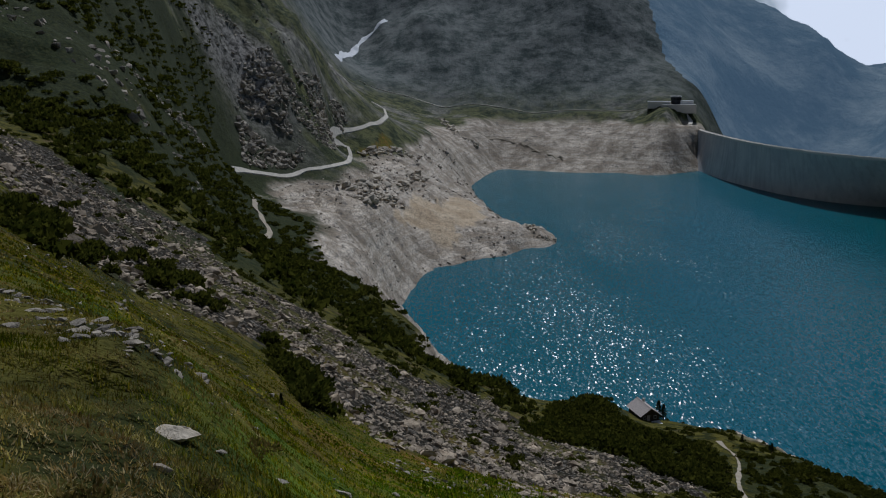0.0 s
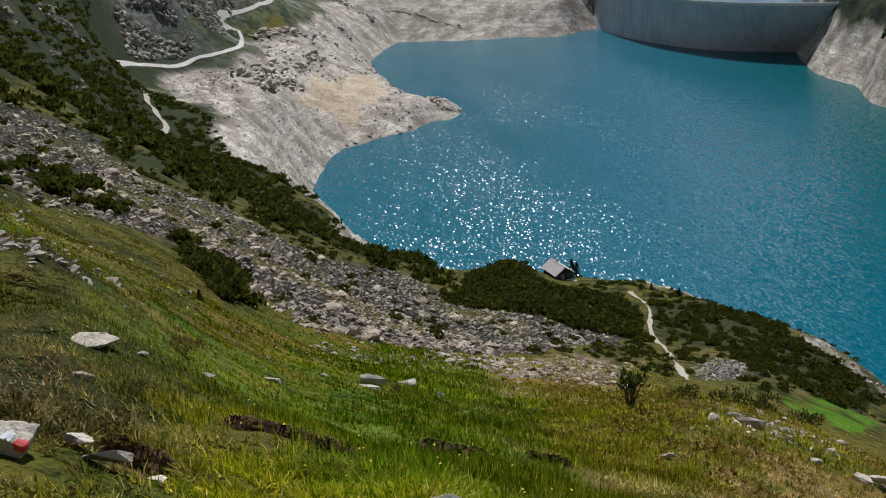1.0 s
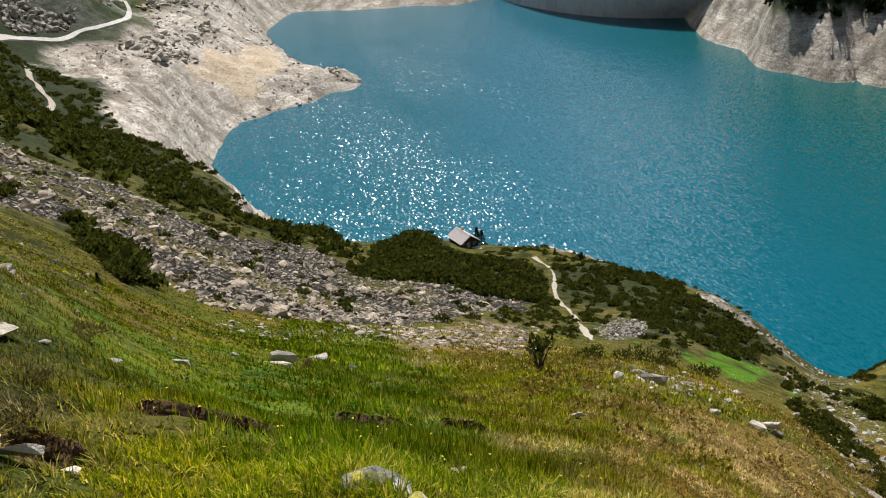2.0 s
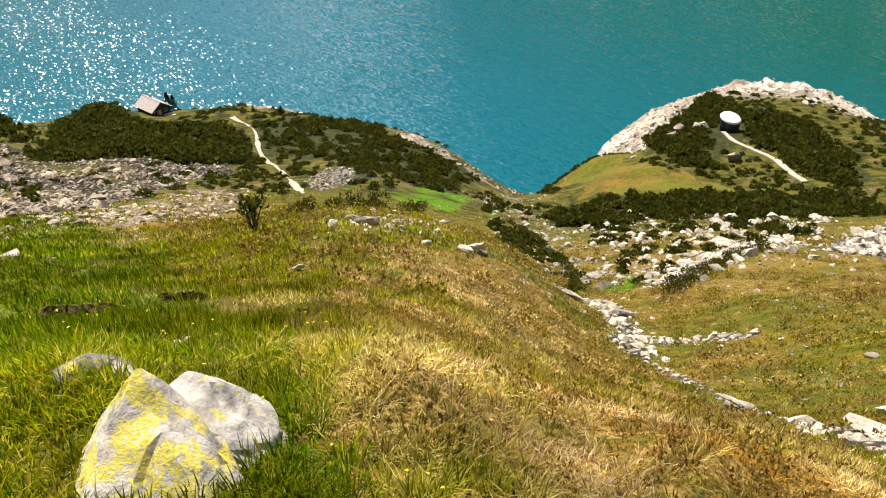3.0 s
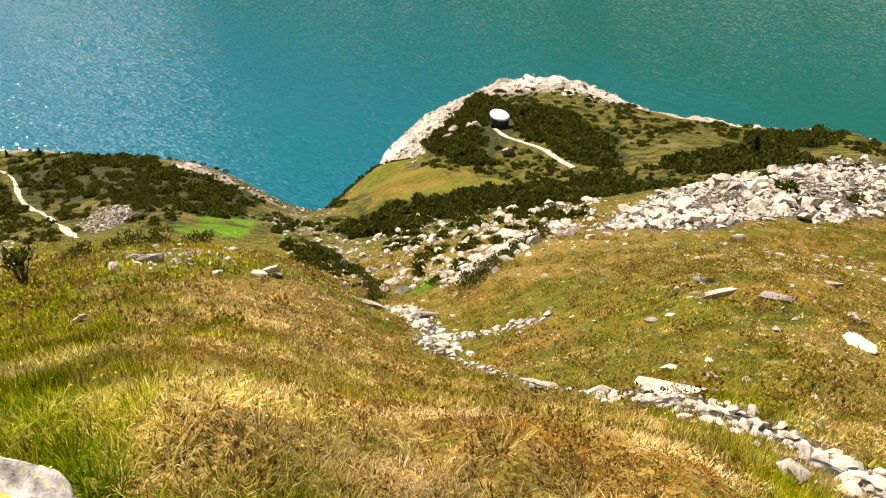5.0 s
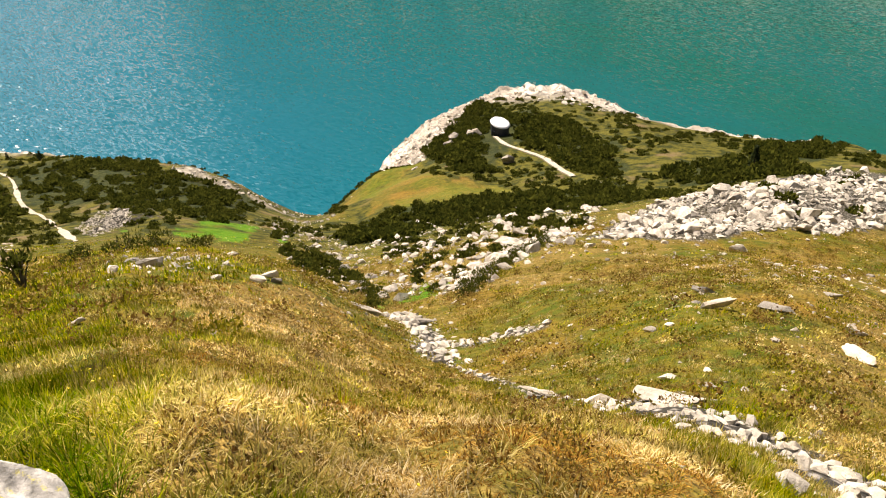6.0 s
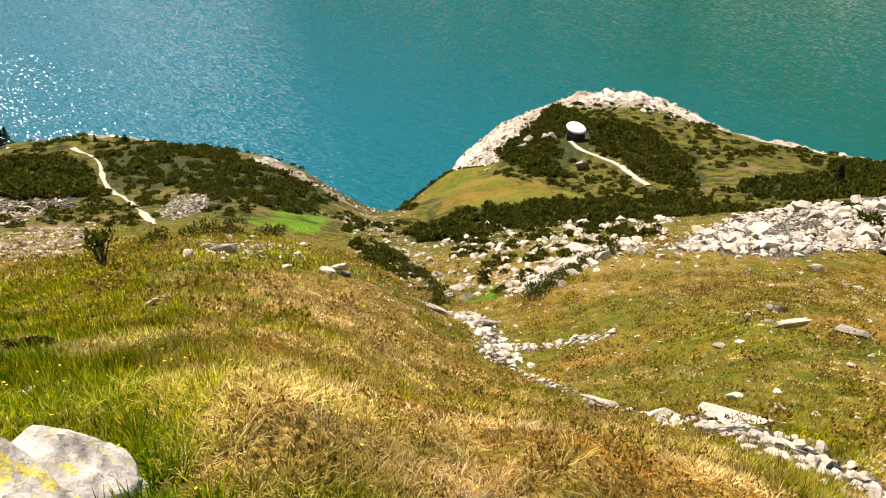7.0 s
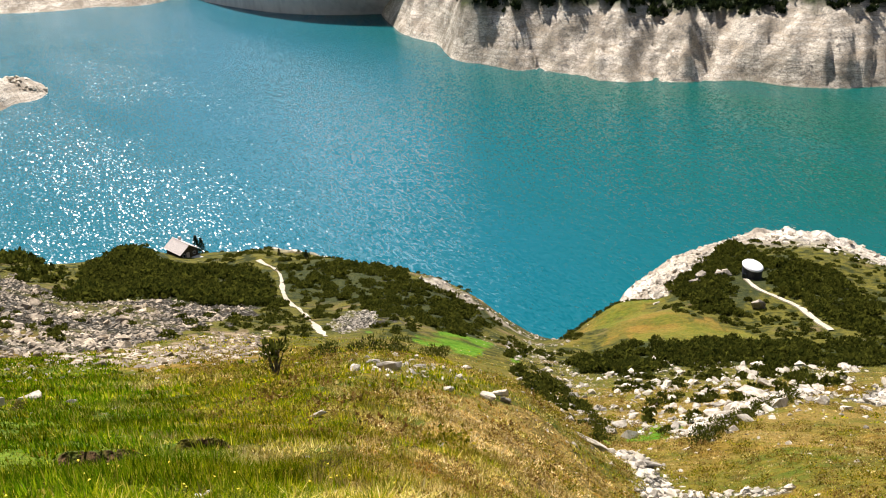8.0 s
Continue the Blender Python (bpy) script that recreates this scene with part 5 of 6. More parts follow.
# slabs that lie flat: turn and tilt
LOW_SLABS = {(22.76, 8.46): (-62, 0, -16, 0.16), (24.43, 7.2): (-76, 0, 0, 0.24), (11.72, 4.92): (-66, 0, 0, 0.6), (22.59, 24.7): (-62, 0, 8, 0.26), (25.25, 23.57): (-40, 0, 3, 0.4), (13.5, 8.78): (-75, 0, 6, 0.26)}
for k, (x, y, s) in enumerate(BOULDER_SPOTS):
    slab = k < 9 and k not in (5, 6, 7)        # long flat slabs lie on the meadow, blockier stones by the gully
    flat = rng.uniform(0.20, 0.26) if slab else rng.uniform(0.32, 0.48)
    if (x, y) in LOW_SLABS:
        lay_stone("boulder", x, y, s * 1.05, 400 + k, PALE, (1, LOW_SLABS[x, y][3], 0.18), "broad low gneiss slab beside the gully", LOW_SLABS[x, y][0], 0.05, "stones on the meadow", 4, LOW_SLABS[x, y][1:3])
        continue
    if (x, y) == (5.58, 1.19):
        lay_stone("boulder", x, y, 0.36, 400 + k, SUNLIT, (1, 0.9, 0.85), "white angular block at the edge of the stream bed", 20, 0.2, "stones on the meadow", 4)
        continue
    lay_stone("boulder", x, y, s * (1.2 if slab else 1.1), 400 + k, SUNLIT, (1, rng.uniform(0.26, 0.40) if slab else rng.uniform(0.36, 0.62), flat),
              "pale angular gneiss stone lying in the alpine grass", rng.uniform(-8, 25) if slab else -math.degrees(math.atan2(x, y)) + rng.uniform(-25, 25), -0.12 if k in (5, 6, 7) else 0.52 if slab else 0.26, "stones on the meadow", 4 if slab else 3,
              (rng.uniform(-6, 6), rng.uniform(-6, 6)))


def stone_field(name, label, poly, kept, rest, sizes, kinds, material, seed, sink=0.2):
    """Boulders that can be told apart as parts, the small ones between them as one."""
    g = np.random.default_rng(seed)
    c = np.mean(poly, axis=0)
    field = tagged(new(name), label, "boulder field")
    field.matrix_world = pose(c[0], c[1], height(*c))
    inv = field.matrix_world.inverted()
    meshes = []
    for v, f in kinds:
        me = bpy.data.meshes.new("stone")
        me.from_pydata(v.tolist(), [], f.tolist())
        me.materials.append(material)
        meshes.append(me)
    p = spots(poly, kept, g)
    z = LAND.height(p[:, 0], p[:, 1])
    for (x, y), h in zip(p, z):
        s = sizes[0] + (sizes[1] - sizes[0]) * g.random() ** 2.2
        ob = new("stone", meshes[g.integers(len(meshes))])
        ob.parent = field
        ob.matrix_basis = inv @ pose(x, y, h + s * (0.25 - sink), g.uniform(-25, 25), g.uniform(-25, 25), g.uniform(0, 360)) @ Matrix.Diagonal((s, s, s, 1))
    p = spots(poly, rest, g)
    s = sizes[0] * (0.45 + 0.8 * g.random(rest) ** 2)
    small = strew("rubble", CHIPS, p, s, g, material, sink)
    small.parent = field
    small.matrix_parent_inverse = inv
    tagged(small, kind="stuff")
    return field


stone_field("scree_slope", "grey scree of angular blocks below the hillside", SCREE_WEST, 300, 8000, (1.0, 3.0), BLOCKS, SCREE, 11)
stone_field("scree_patch", "small grey scree patch beside the footpath", SCREE_PATH, 60, 700, (0.5, 1.2), BLOCKS, PALE, 12)
stone_field("boulder_field", "pale jumbled boulder field below the turf", BOULDERS, 300, 2600, (0.9, 2.8), SLABS + BLOCKS, SUNLIT, 13, 0.10)
stone_field("basin_stones", "pale boulders scattered over the grassy basin", BASIN, 160, 300, (0.3, 1.2), BLOCKS, PALE, 14)
stone_field("heath_boulders", "pale boulders among the pines of the upper basin", BASIN_FAR, 200, 300, (0.5, 2.6), SLABS + BLOCKS, SUNLIT, 16, 0.15)
stone_field("spur_stones", "patch of pale stones on the crest of the spur", SPUR_STONES, 60, 120, (0.15, 0.6), SLABS + BLOCKS, SUNLIT, 17)
stone_field("basin_slabs", "pale slabs and stones scattered through the heath", BASIN_WIDE, 280, 500, (0.35, 1.6), SLABS + BLOCKS, SUNLIT, 15)


def along(line, count, width, g):
    c = curve_points(line, 0.6)
    d = np.gradient(c, axis=0)
    n = np.stack([-d[:, 1], d[:, 0]], 1) / (np.linalg.norm(d, axis=1)[:, None] + 1e-9)
    k = g.integers(0, len(c), count)
    return c[k] + n[k] * g.normal(0, width / 2, (count, 1))


def stone_run(name, label, line, width, kept, rest, sizes, seed, kinds=BLOCKS, material=PALE):
    g = np.random.default_rng(seed)
    run = tagged(new(name), label, "stones")
    run.matrix_world = pose(*line[0], height(*line[0]))
    inv = run.matrix_world.inverted()
    meshes = []
    for v, f in kinds:
        me = bpy.data.meshes.new("stone")
        me.from_pydata(v.tolist(), [], f.tolist())
        me.materials.append(material)
        meshes.append(me)
    p = along(line, kept, width, g)
    z = LAND.height(p[:, 0], p[:, 1])
    for (x, y), h in zip(p, z):
        s = sizes[0] + (sizes[1] - sizes[0]) * g.random() ** 2
        ob = new("stone", meshes[g.integers(len(meshes))])
        ob.parent = run
        ob.matrix_basis = inv @ pose(x, y, h + s * 0.05, g.uniform(-20, 20), g.uniform(-20, 20), g.uniform(0, 360)) @ Matrix.Diagonal((s, s, s, 1))
    p = along(line, rest, width * 1.1, g)
    small = strew("rubble", CHIPS, p, sizes[0] * g.uniform(0.3, 1.0, rest), g, material)
    small.parent = run
    small.matrix_parent_inverse = inv
    tagged(small, kind="stuff")
    return run


stone_run("stream_bed", "dry stream bed of pale stones in the gully", STREAM_TOP, 0.95, 240, 1500, (0.08, 0.38), 21, SLABS + BLOCKS, SUNLIT)
stone_run("stream_thread", "thin line of pale stones down the gully", STREAM_MID, 0.3, 46, 200, (0.10, 0.32), 28, SLABS + BLOCKS, SUNLIT)
stone_run("stream_fan", "broad bed of pale stones where the gully flattens", STREAM_FAN, 1.0, 200, 900, (0.15, 0.75), 29, SLABS + BLOCKS, SUNLIT)
stone_run("stream_branch", "pale stones of a side branch of the stream bed", STREAM_ARM, 0.7, 90, 450, (0.15, 0.6), 22, SLABS + BLOCKS, SUNLIT)
stone_run("lower_stream_bed", "grey stones of the lower stream bed", STREAM_LOW, 7, 200, 1200, (0.4, 1.5), 23)
stone_run("stone_line", "line of pale stones across the turf", STONE_LINE, 0.5, 90, 260, (0.08, 0.32), 25, SLABS)
stone_run("rock_runnel", "pale rock runnel down the dark hillside", RUNNEL, 7, 60, 500, (2.0, 6.0), 26)
stone_run("rock_runnel", "pale rock runnel high on the dark hillside", RUNNEL_UP, 6, 40, 350, (2.0, 6.0), 27)
for line, wide, most, seed in ((LEDGE_A, 7, 40, 51), (LEDGE_B, 8, 46, 52), (LEDGE_C, 7, 36, 53), (LEDGE_D, 8, 46, 54), (LEDGE_E, 8, 46, 55), (LEDGE_F, 12, 70, 56)):
    stone_run("quarry_ledge", "broken rock ledge on the bare bank", line, wide, most, 120, (3.0, 9.0) if seed == 56 else (7.0, 20.0), seed, SLABS + BLOCKS[:5], SUNLIT)
stone_run("stone_rib", "rib of pale rock slabs across the basin", STONES_WALL, 1.5, 200, 400, (0.5, 2.0), 24, SLABS + BLOCKS, SUNLIT)

# broken crags beside the road, the rim of the round hut's knoll, rock on the spur's flank, clods on the worn earth
g = np.random.default_rng(36)
p = spots(CRAGS, 2600, g)
p = p[fbm(p[:, 0], p[:, 1], 38, 3, 37) > -0.25]
tagged(strew("crag_blocks", SLABS + BLOCKS, p, 3 + 9 * g.random(len(p)) ** 3, g, PALE, 0.3, tilt=0.8), "broken pale crag of large blocks beside the road", "rocks", kind="stuff")
p = np.vstack([spots(RIM, 900, g), spots(WHITE_FLANK, 500, g)])
tagged(strew("rim_rocks", BLOCKS, p, 0.6 + 3.0 * g.random(len(p)) ** 2.5, g, SUNLIT, 0.32), "bleached white rocks along the rim of the knoll", "rocks", kind="stuff")
stone_run("flank_slabs", "grey rock slabs down the flank of the spur", FLANKROCK, 4, 40, 120, (0.8, 2.6), 57, SLABS, PALE)
p = np.vstack([spots(BARE_EARTH, 600, g), spots(STRIP, 800, g)])
tagged(strew("earth_rubble", CHIPS, p, 0.25 + 1.0 * g.random(len(p)) ** 3, g, SCREE, 0.3), "brown rubble on worn earth below the scree", "stones", kind="stuff")

# bleached blocks on the bare banks
def bank_blocks(lo, hi, tries, most, sizes, seed):
    g = np.random.default_rng(seed)
    p = g.uniform(lo, hi, (tries, 2))
    bz = LAND.height(p[:, 0], p[:, 1])
    ok = (bz > LAKE - 1) & (bz < FULL - 1) & (fbm(p[:, 0], p[:, 1], 40, 3, 34) > -0.15) & (zone([SAND], p[:, 0], p[:, 1], 0.02) < 0.5)
    p = p[ok][:most]
    s = np.hypot(p[:, 0], p[:, 1]) * (sizes[0] + sizes[1] * g.random(len(p)) ** 3)
    return tagged(strew("bank_blocks", CHIPS, p, s, g, BANK, 0.3), "bleached rock blocks on the bare reservoir bank", "stones", kind="stuff")


bank_blocks((-230, 420), (130, 1500), 6000, 1800, (0.002, 0.005), 33)
bank_blocks((130, 40), (460, 420), 14000, 3200, (0.002, 0.0075), 35)

# loose stones over the meadows
g = np.random.default_rng(31)
p = np.vstack([np.column_stack([g.uniform(-30, 60, 6000), g.uniform(0, 70, 6000)]), np.column_stack([g.uniform(-9, 9, 1600), g.uniform(15, 55, 1600)]), np.column_stack([g.uniform(14, 60, 4200), g.uniform(3, 45, 4200)])])
r = np.hypot(p[:, 0], p[:, 1])
keep = (r > 9) & (g.random(len(p)) < 0.10 + 0.45 * smooth(0.1, 0.7, fbm(p[:, 0], p[:, 1], 12, 2, 32)))
p, r = p[keep], r[keep]
q = spots(PALE_DOTS, 330, g)
p, r = np.vstack([p, q]), np.concatenate([r, np.hypot(q[:, 0], q[:, 1])])
tagged(strew("meadow_pebbles", CHIPS, p, 0.10 + 0.35 * g.random(len(p)) ** 3 * np.clip(r / 30, 0.5, 1.5), g, PALE, 0.3), "small pale stones strewn over the turf", "stones", kind="stuff")

# ---- dwarf pines ----
def sprigs(seed, count, flat=0.75, length=0.30, width=0.10, lobes=7):
    """A low shrub of many needle sprigs in uneven lobes, as arrays; about 1 across."""
    g = np.random.default_rng(seed)
    c = np.column_stack([g.uniform(-0.32, 0.32, (lobes, 2)), g.uniform(0.02, 0.25, lobes)])
    rad = g.uniform(0.16, 0.30, lobes)
    k = g.integers(0, lobes, count)
    d = g.normal(size=(count, 3))
    d[:, 2] = np.abs(d[:, 2]) * 0.9 - 0.15
    d /= np.linalg.norm(d, axis=1)[:, None]
    base = c[k] + d * rad[k][:, None] * g.uniform(0.55, 1.0, (count, 1))
    base[:, 2] = np.maximum(base[:, 2] * flat, -0.05)
    up = d * 0.7 + np.array([0, 0, 0.6]) + g.normal(0, 0.35, (count, 3))
    up /= np.linalg.norm(up, axis=1)[:, None]
    side = np.cross(up, g.normal(size=(count, 3)))
    side /= np.linalg.norm(side, axis=1)[:, None] + 1e-9
    ln = length * g.uniform(0.5, 1.1, (count, 1))
    w = width * g.uniform(0.7, 1.3, (count, 1))
    v = np.stack([base - side * w, base + side * w, base + up * ln], 1).reshape(-1, 3)
    return v, np.arange(count * 3).reshape(-1, 3)


BUSHES = [sprigs(500 + k, 420, width=0.075, length=0.20, lobes=10) for k in range(6)]
THIN = [sprigs(520 + k, 100, width=0.12, length=0.22, lobes=9) for k in range(6)]


def bush_kind(k):
    """A dwarf pine: foliage over three crooked limbs."""
    b = thing("dwarf_pine", pose(0, 0, -400), "low dark green dwarf pine on the slope", "shrub", "dwarf pines")
    v, f = BUSHES[k]
    link_mesh("foliage", v, f, PINE, b)
    g = np.random.default_rng(540 + k)
    for _ in range(3):
        e = g.uniform(-0.3, 0.3, 2)
        part("limb", tube([(0, 0, -0.08), (e[0] * 0.5, e[1] * 0.5, 0.06), (e[0], e[1], 0.22)], [0.025, 0.018, 0.008], 5), BARK, b)
    return b


PINES = [bush_kind(k) for k in range(6)]
PINE_ZONES = [(PINE_HUT, 60, 430, 2.6, 5.0), (PINE_KNOLL, 60, 200, 1.6, 3.6), (PINE_EAST, 55, 320, 1.6, 3.6), (PINE_DOME, 55, 420, 2.0, 4.4),
              (PINE_FAR, 25, 170, 2.0, 4.5), (PINE_WEST, 60, 900, 2.6, 6.0), (PINE_PATCH, 22, 30, 1.6, 3.4), (PINE_PATCH2, 18, 30, 1.4, 3.0), (PINE_PATCH3, 16, 30, 1.5, 3.0)]
HUT_AT, ROUND_AT = (59.5, 247.5), (172.5, 131.0)
CLEAR = [(*HUT_AT, 9.0), (55.0, 232.0, 7.0), (57.0, 240.0, 8.0), (*ROUND_AT, 5.0), (168.0, 127.5, 4.5), (66, 242, 6)]
CLEAR += [(x, y, 6.0) for x, y in curve_points(TRAIL, 12)]
CLEAR += [(x, y, 2.2) for x, y in curve_points(HUTPATH, 4)] + [(x, y, 2.4) for x, y in curve_points(DOMEPATH, 4)]


def open_ground(p, polys=()):
    """Which places are free of huts, paths and the given zones."""
    ok = np.ones(len(p), bool)
    for x, y, rad in CLEAR:
        ok &= np.hypot(p[:, 0] - x, p[:, 1] - y) > rad
    for q in polys:
        ok &= ~inside(q, p[:, 0], p[:, 1])
    return ok


g = np.random.default_rng(41)
extra, extra_s = [], []
for poly, kept, rest, lo, hi in PINE_ZONES:
    p = spots(poly, kept, g)
    p = p[open_ground(p, [WHITE_FLANK])]
    for (x, y), h in zip(p, LAND.height(p[:, 0], p[:, 1])):
        s = g.uniform(lo, hi)
        ob = copy_thing(PINES[g.integers(6)], pose(x, y, h - 0.02 * s, 0, 0, g.uniform(0, 360)))
        ob.scale = (s, s * g.uniform(0.8, 1.1), s * g.uniform(0.75, 1.1))
    extra.append(spots(poly, rest, g))
    extra_s.append(g.uniform(lo, hi, rest))
# scattered single ones on scree and in the basin
p = np.vstack([spots(SCREE_WEST, 90, g), spots(BASIN, 50, g), spots(BOULDERS, 14, g), spots(GULLY_BUSH, 60, g), spots(BASIN_FAR, 60, g)])
extra.append(p)
extra_s.append(g.uniform(0.5, 1.1, len(p)) * np.clip(np.hypot(p[:, 0], p[:, 1]) / 42, 0.9, 2.3))
# heath of low shrubs over the knolls
a, r = np.radians(g.uniform(-30, 88, 9000)), np.sqrt(g.uniform(120 ** 2, 330 ** 2, 9000))
p = np.column_stack([r * np.sin(a), r * np.cos(a)])
hz = LAND.height(p[:, 0], p[:, 1])
ok = (hz > FULL - 1) & (fbm(p[:, 0], p[:, 1], 34, 3, 45) > -0.28) & open_ground(p, [SCREE_WEST, SCREE_PATH, BOULDERS, MEADOW_E, BRIGHT, BARE_EARTH, BASIN]) & (zone([SCREE_WEST], p[:, 0], p[:, 1], 0.03) < 0.5)
p = p[ok][:3800]
extra.append(p)
extra_s.append(g.uniform(0.8, 2.4, len(p)))
# a dark fringe along the brow of the eastern meadow
p = curve_points([(128, 152), (134, 152), (140, 151), (146, 149.5), (152, 146)], 0.5)
p = p + g.normal(0, 0.8, p.shape)
extra.append(p)
extra_s.append(g.uniform(1.0, 2.0, len(p)))
extra, extra_s = np.vstack(extra), np.concatenate(extra_s)
ok = open_ground(extra, [WHITE_FLANK]) & ~(inside(SPUR_FACE, extra[:, 0], extra[:, 1]) & (g.random(len(extra)) < 0.7))
extra, extra_s = extra[ok], extra_s[ok]
tagged(strew("dwarf_pine_thicket", THIN, extra, extra_s, g, PINE, 0.27, tilt=0.08), "dense dark dwarf pine thicket covering the knolls", "thicket", kind="stuff")
a, r = np.radians(g.uniform(31, 62, 2600)), g.uniform(930, 1120, 2600)
p = np.column_stack([r * np.sin(a), r * np.cos(a)])
wz = LAND.height(p[:, 0], p[:, 1])
p = p[(wz > -138 + 8 * fbm(p[:, 0], p[:, 1], 60, 3, 47)) & (wz < -60)][:900]
tagged(strew("bank_wood", [sprigs(590 + k, 60, flat=1.6, width=0.14, length=0.42) for k in range(4)], p, g.uniform(6, 13, len(p)), g, SPRUCE, 0.27, tilt=0.08), "dark wood along the top of the opposite bank", "wood", kind="stuff")
# the far hillside: coarser shrubs
COARSE = [sprigs(560 + k, 80, width=0.12, length=0.26, lobes=11) for k in range(6)]
far = np.column_stack([g.uniform(-560, 20, 13000), g.uniform(190, 1250, 13000)])
fr = np.hypot(far[:, 0], far[:, 1])
fz = LAND.height(far[:, 0], far[:, 1])
streak = fbm(far[:, 0] * 0.9 + fz, far[:, 1] * 0.35 - fz * 0.3, 45, 3, 46)
ok = (fz > FULL + 3) & ((fr < 640) | (far[:, 0] < -0.26 * far[:, 1])) & (streak > -0.35) & (far[:, 0] > -0.7 * far[:, 1]) & (fr < 1240) & (zone([SCREE_WEST, CRAGS], far[:, 0], far[:, 1], 0.03) < 0.5)
far = far[ok & open_ground(far)][:5200]
rocks = np.column_stack([g.uniform(-560, -60, 9000), g.uniform(260, 1250, 9000)])
rz = LAND.height(rocks[:, 0], rocks[:, 1])
vein = fbm(rocks[:, 0] * 0.9 + rz, rocks[:, 1] * 0.35 - rz * 0.3, 45, 3, 48)
rocks = rocks[(rz > FULL + 5) & (vein > 0.42) & (rocks[:, 0] > -0.72 * rocks[:, 1]) & (rocks[:, 0] < -0.16 * rocks[:, 1])][:1500]
tagged(strew("hillside_rocks", BLOCKS, rocks, 1.5 + 6 * g.random(len(rocks)) ** 2, g, PALE, 0.3), "pale rocks in streaks down the dark hillside", "rocks", kind="stuff")
tagged(strew("hillside_thicket", COARSE, far, g.uniform(3.0, 7.0, len(far)), g, PINE, 0.27, tilt=0.08), "dense dark dwarf pines over the steep far hillside", "thicket", kind="stuff")
for b in PINES:
    for o in (*b.children_recursive, b):
        bpy.data.objects.remove(o)


def build_spruce(x, y, tall, seed):
    t = thing("spruce", pose(x, y, height(x, y) - 0.1), "small dark spruce standing above the dwarf pines", "tree", "spruces")
    g = np.random.default_rng(seed)
    part("trunk", tube([(0, 0, 0), (0.02 * tall, 0, tall * 0.5), (0, 0, tall)], [0.035 * tall, 0.02 * tall, 0.004 * tall], 6), BARK, t)
    n = 420
    h = g.random(n) ** 0.8
    a = g.uniform(0, 6.28, n)
    reach = 0.24 * tall * (1.02 - h) * g.uniform(0.4, 1.1, n)
    base = np.column_stack([np.cos(a) * reach, np.sin(a) * reach, tall * (0.10 + 0.88 * h) - 0.25 * reach])
    out = np.column_stack([np.cos(a), np.sin(a), g.uniform(-0.6, 0.3, n)])
    side = np.column_stack([-np.sin(a), np.cos(a), g.uniform(-0.3, 0.3, n)])
    v = np.stack([base - side * 0.03 * tall, base + side * 0.03 * tall, base + out * 0.10 * tall], 1).reshape(-1, 3)
    link_mesh("crown", v, np.arange(n * 3).reshape(-1, 3), SPRUCE, t)
    return t


for k, (x, y, s) in enumerate([(165, 59, 5.2), (64.5, 250, 6.2), (66.2, 250.5, 5.2), (85, 213, 3.0), (86, 217, 2.4), (80, 221, 2.6), (-5.6, 28, 0.55)]):
    build_spruce(x, y, s, 700 + k)


def build_shed(x, y):
    s = thing("dark_shed", pose(x, y, height(x, y) - 0.2, 0, 0, 20), "small dark timber shed at the edge of the pines", "shed")
    part("walls", box(2.6, 2.4, 3.4, (0, 0, 1.7), 0.03), TIMBER, s)
    part("roof", box(3.1, 2.9, 0.16, (0, 0, 3.5), 0.03, pose(0, 0, 0, 0, 6)), SLATE, s, "dark flat roof")
    part("door", box(0.9, 0.08, 2.0, (0.2, -1.22, 1.1), 0.02), SLATE, s)
    return s


build_shed(20.0, 272.0)


# ---- near ground: grass, stones, shrubs ----
MARK_AT = (-1.45, 3.2)


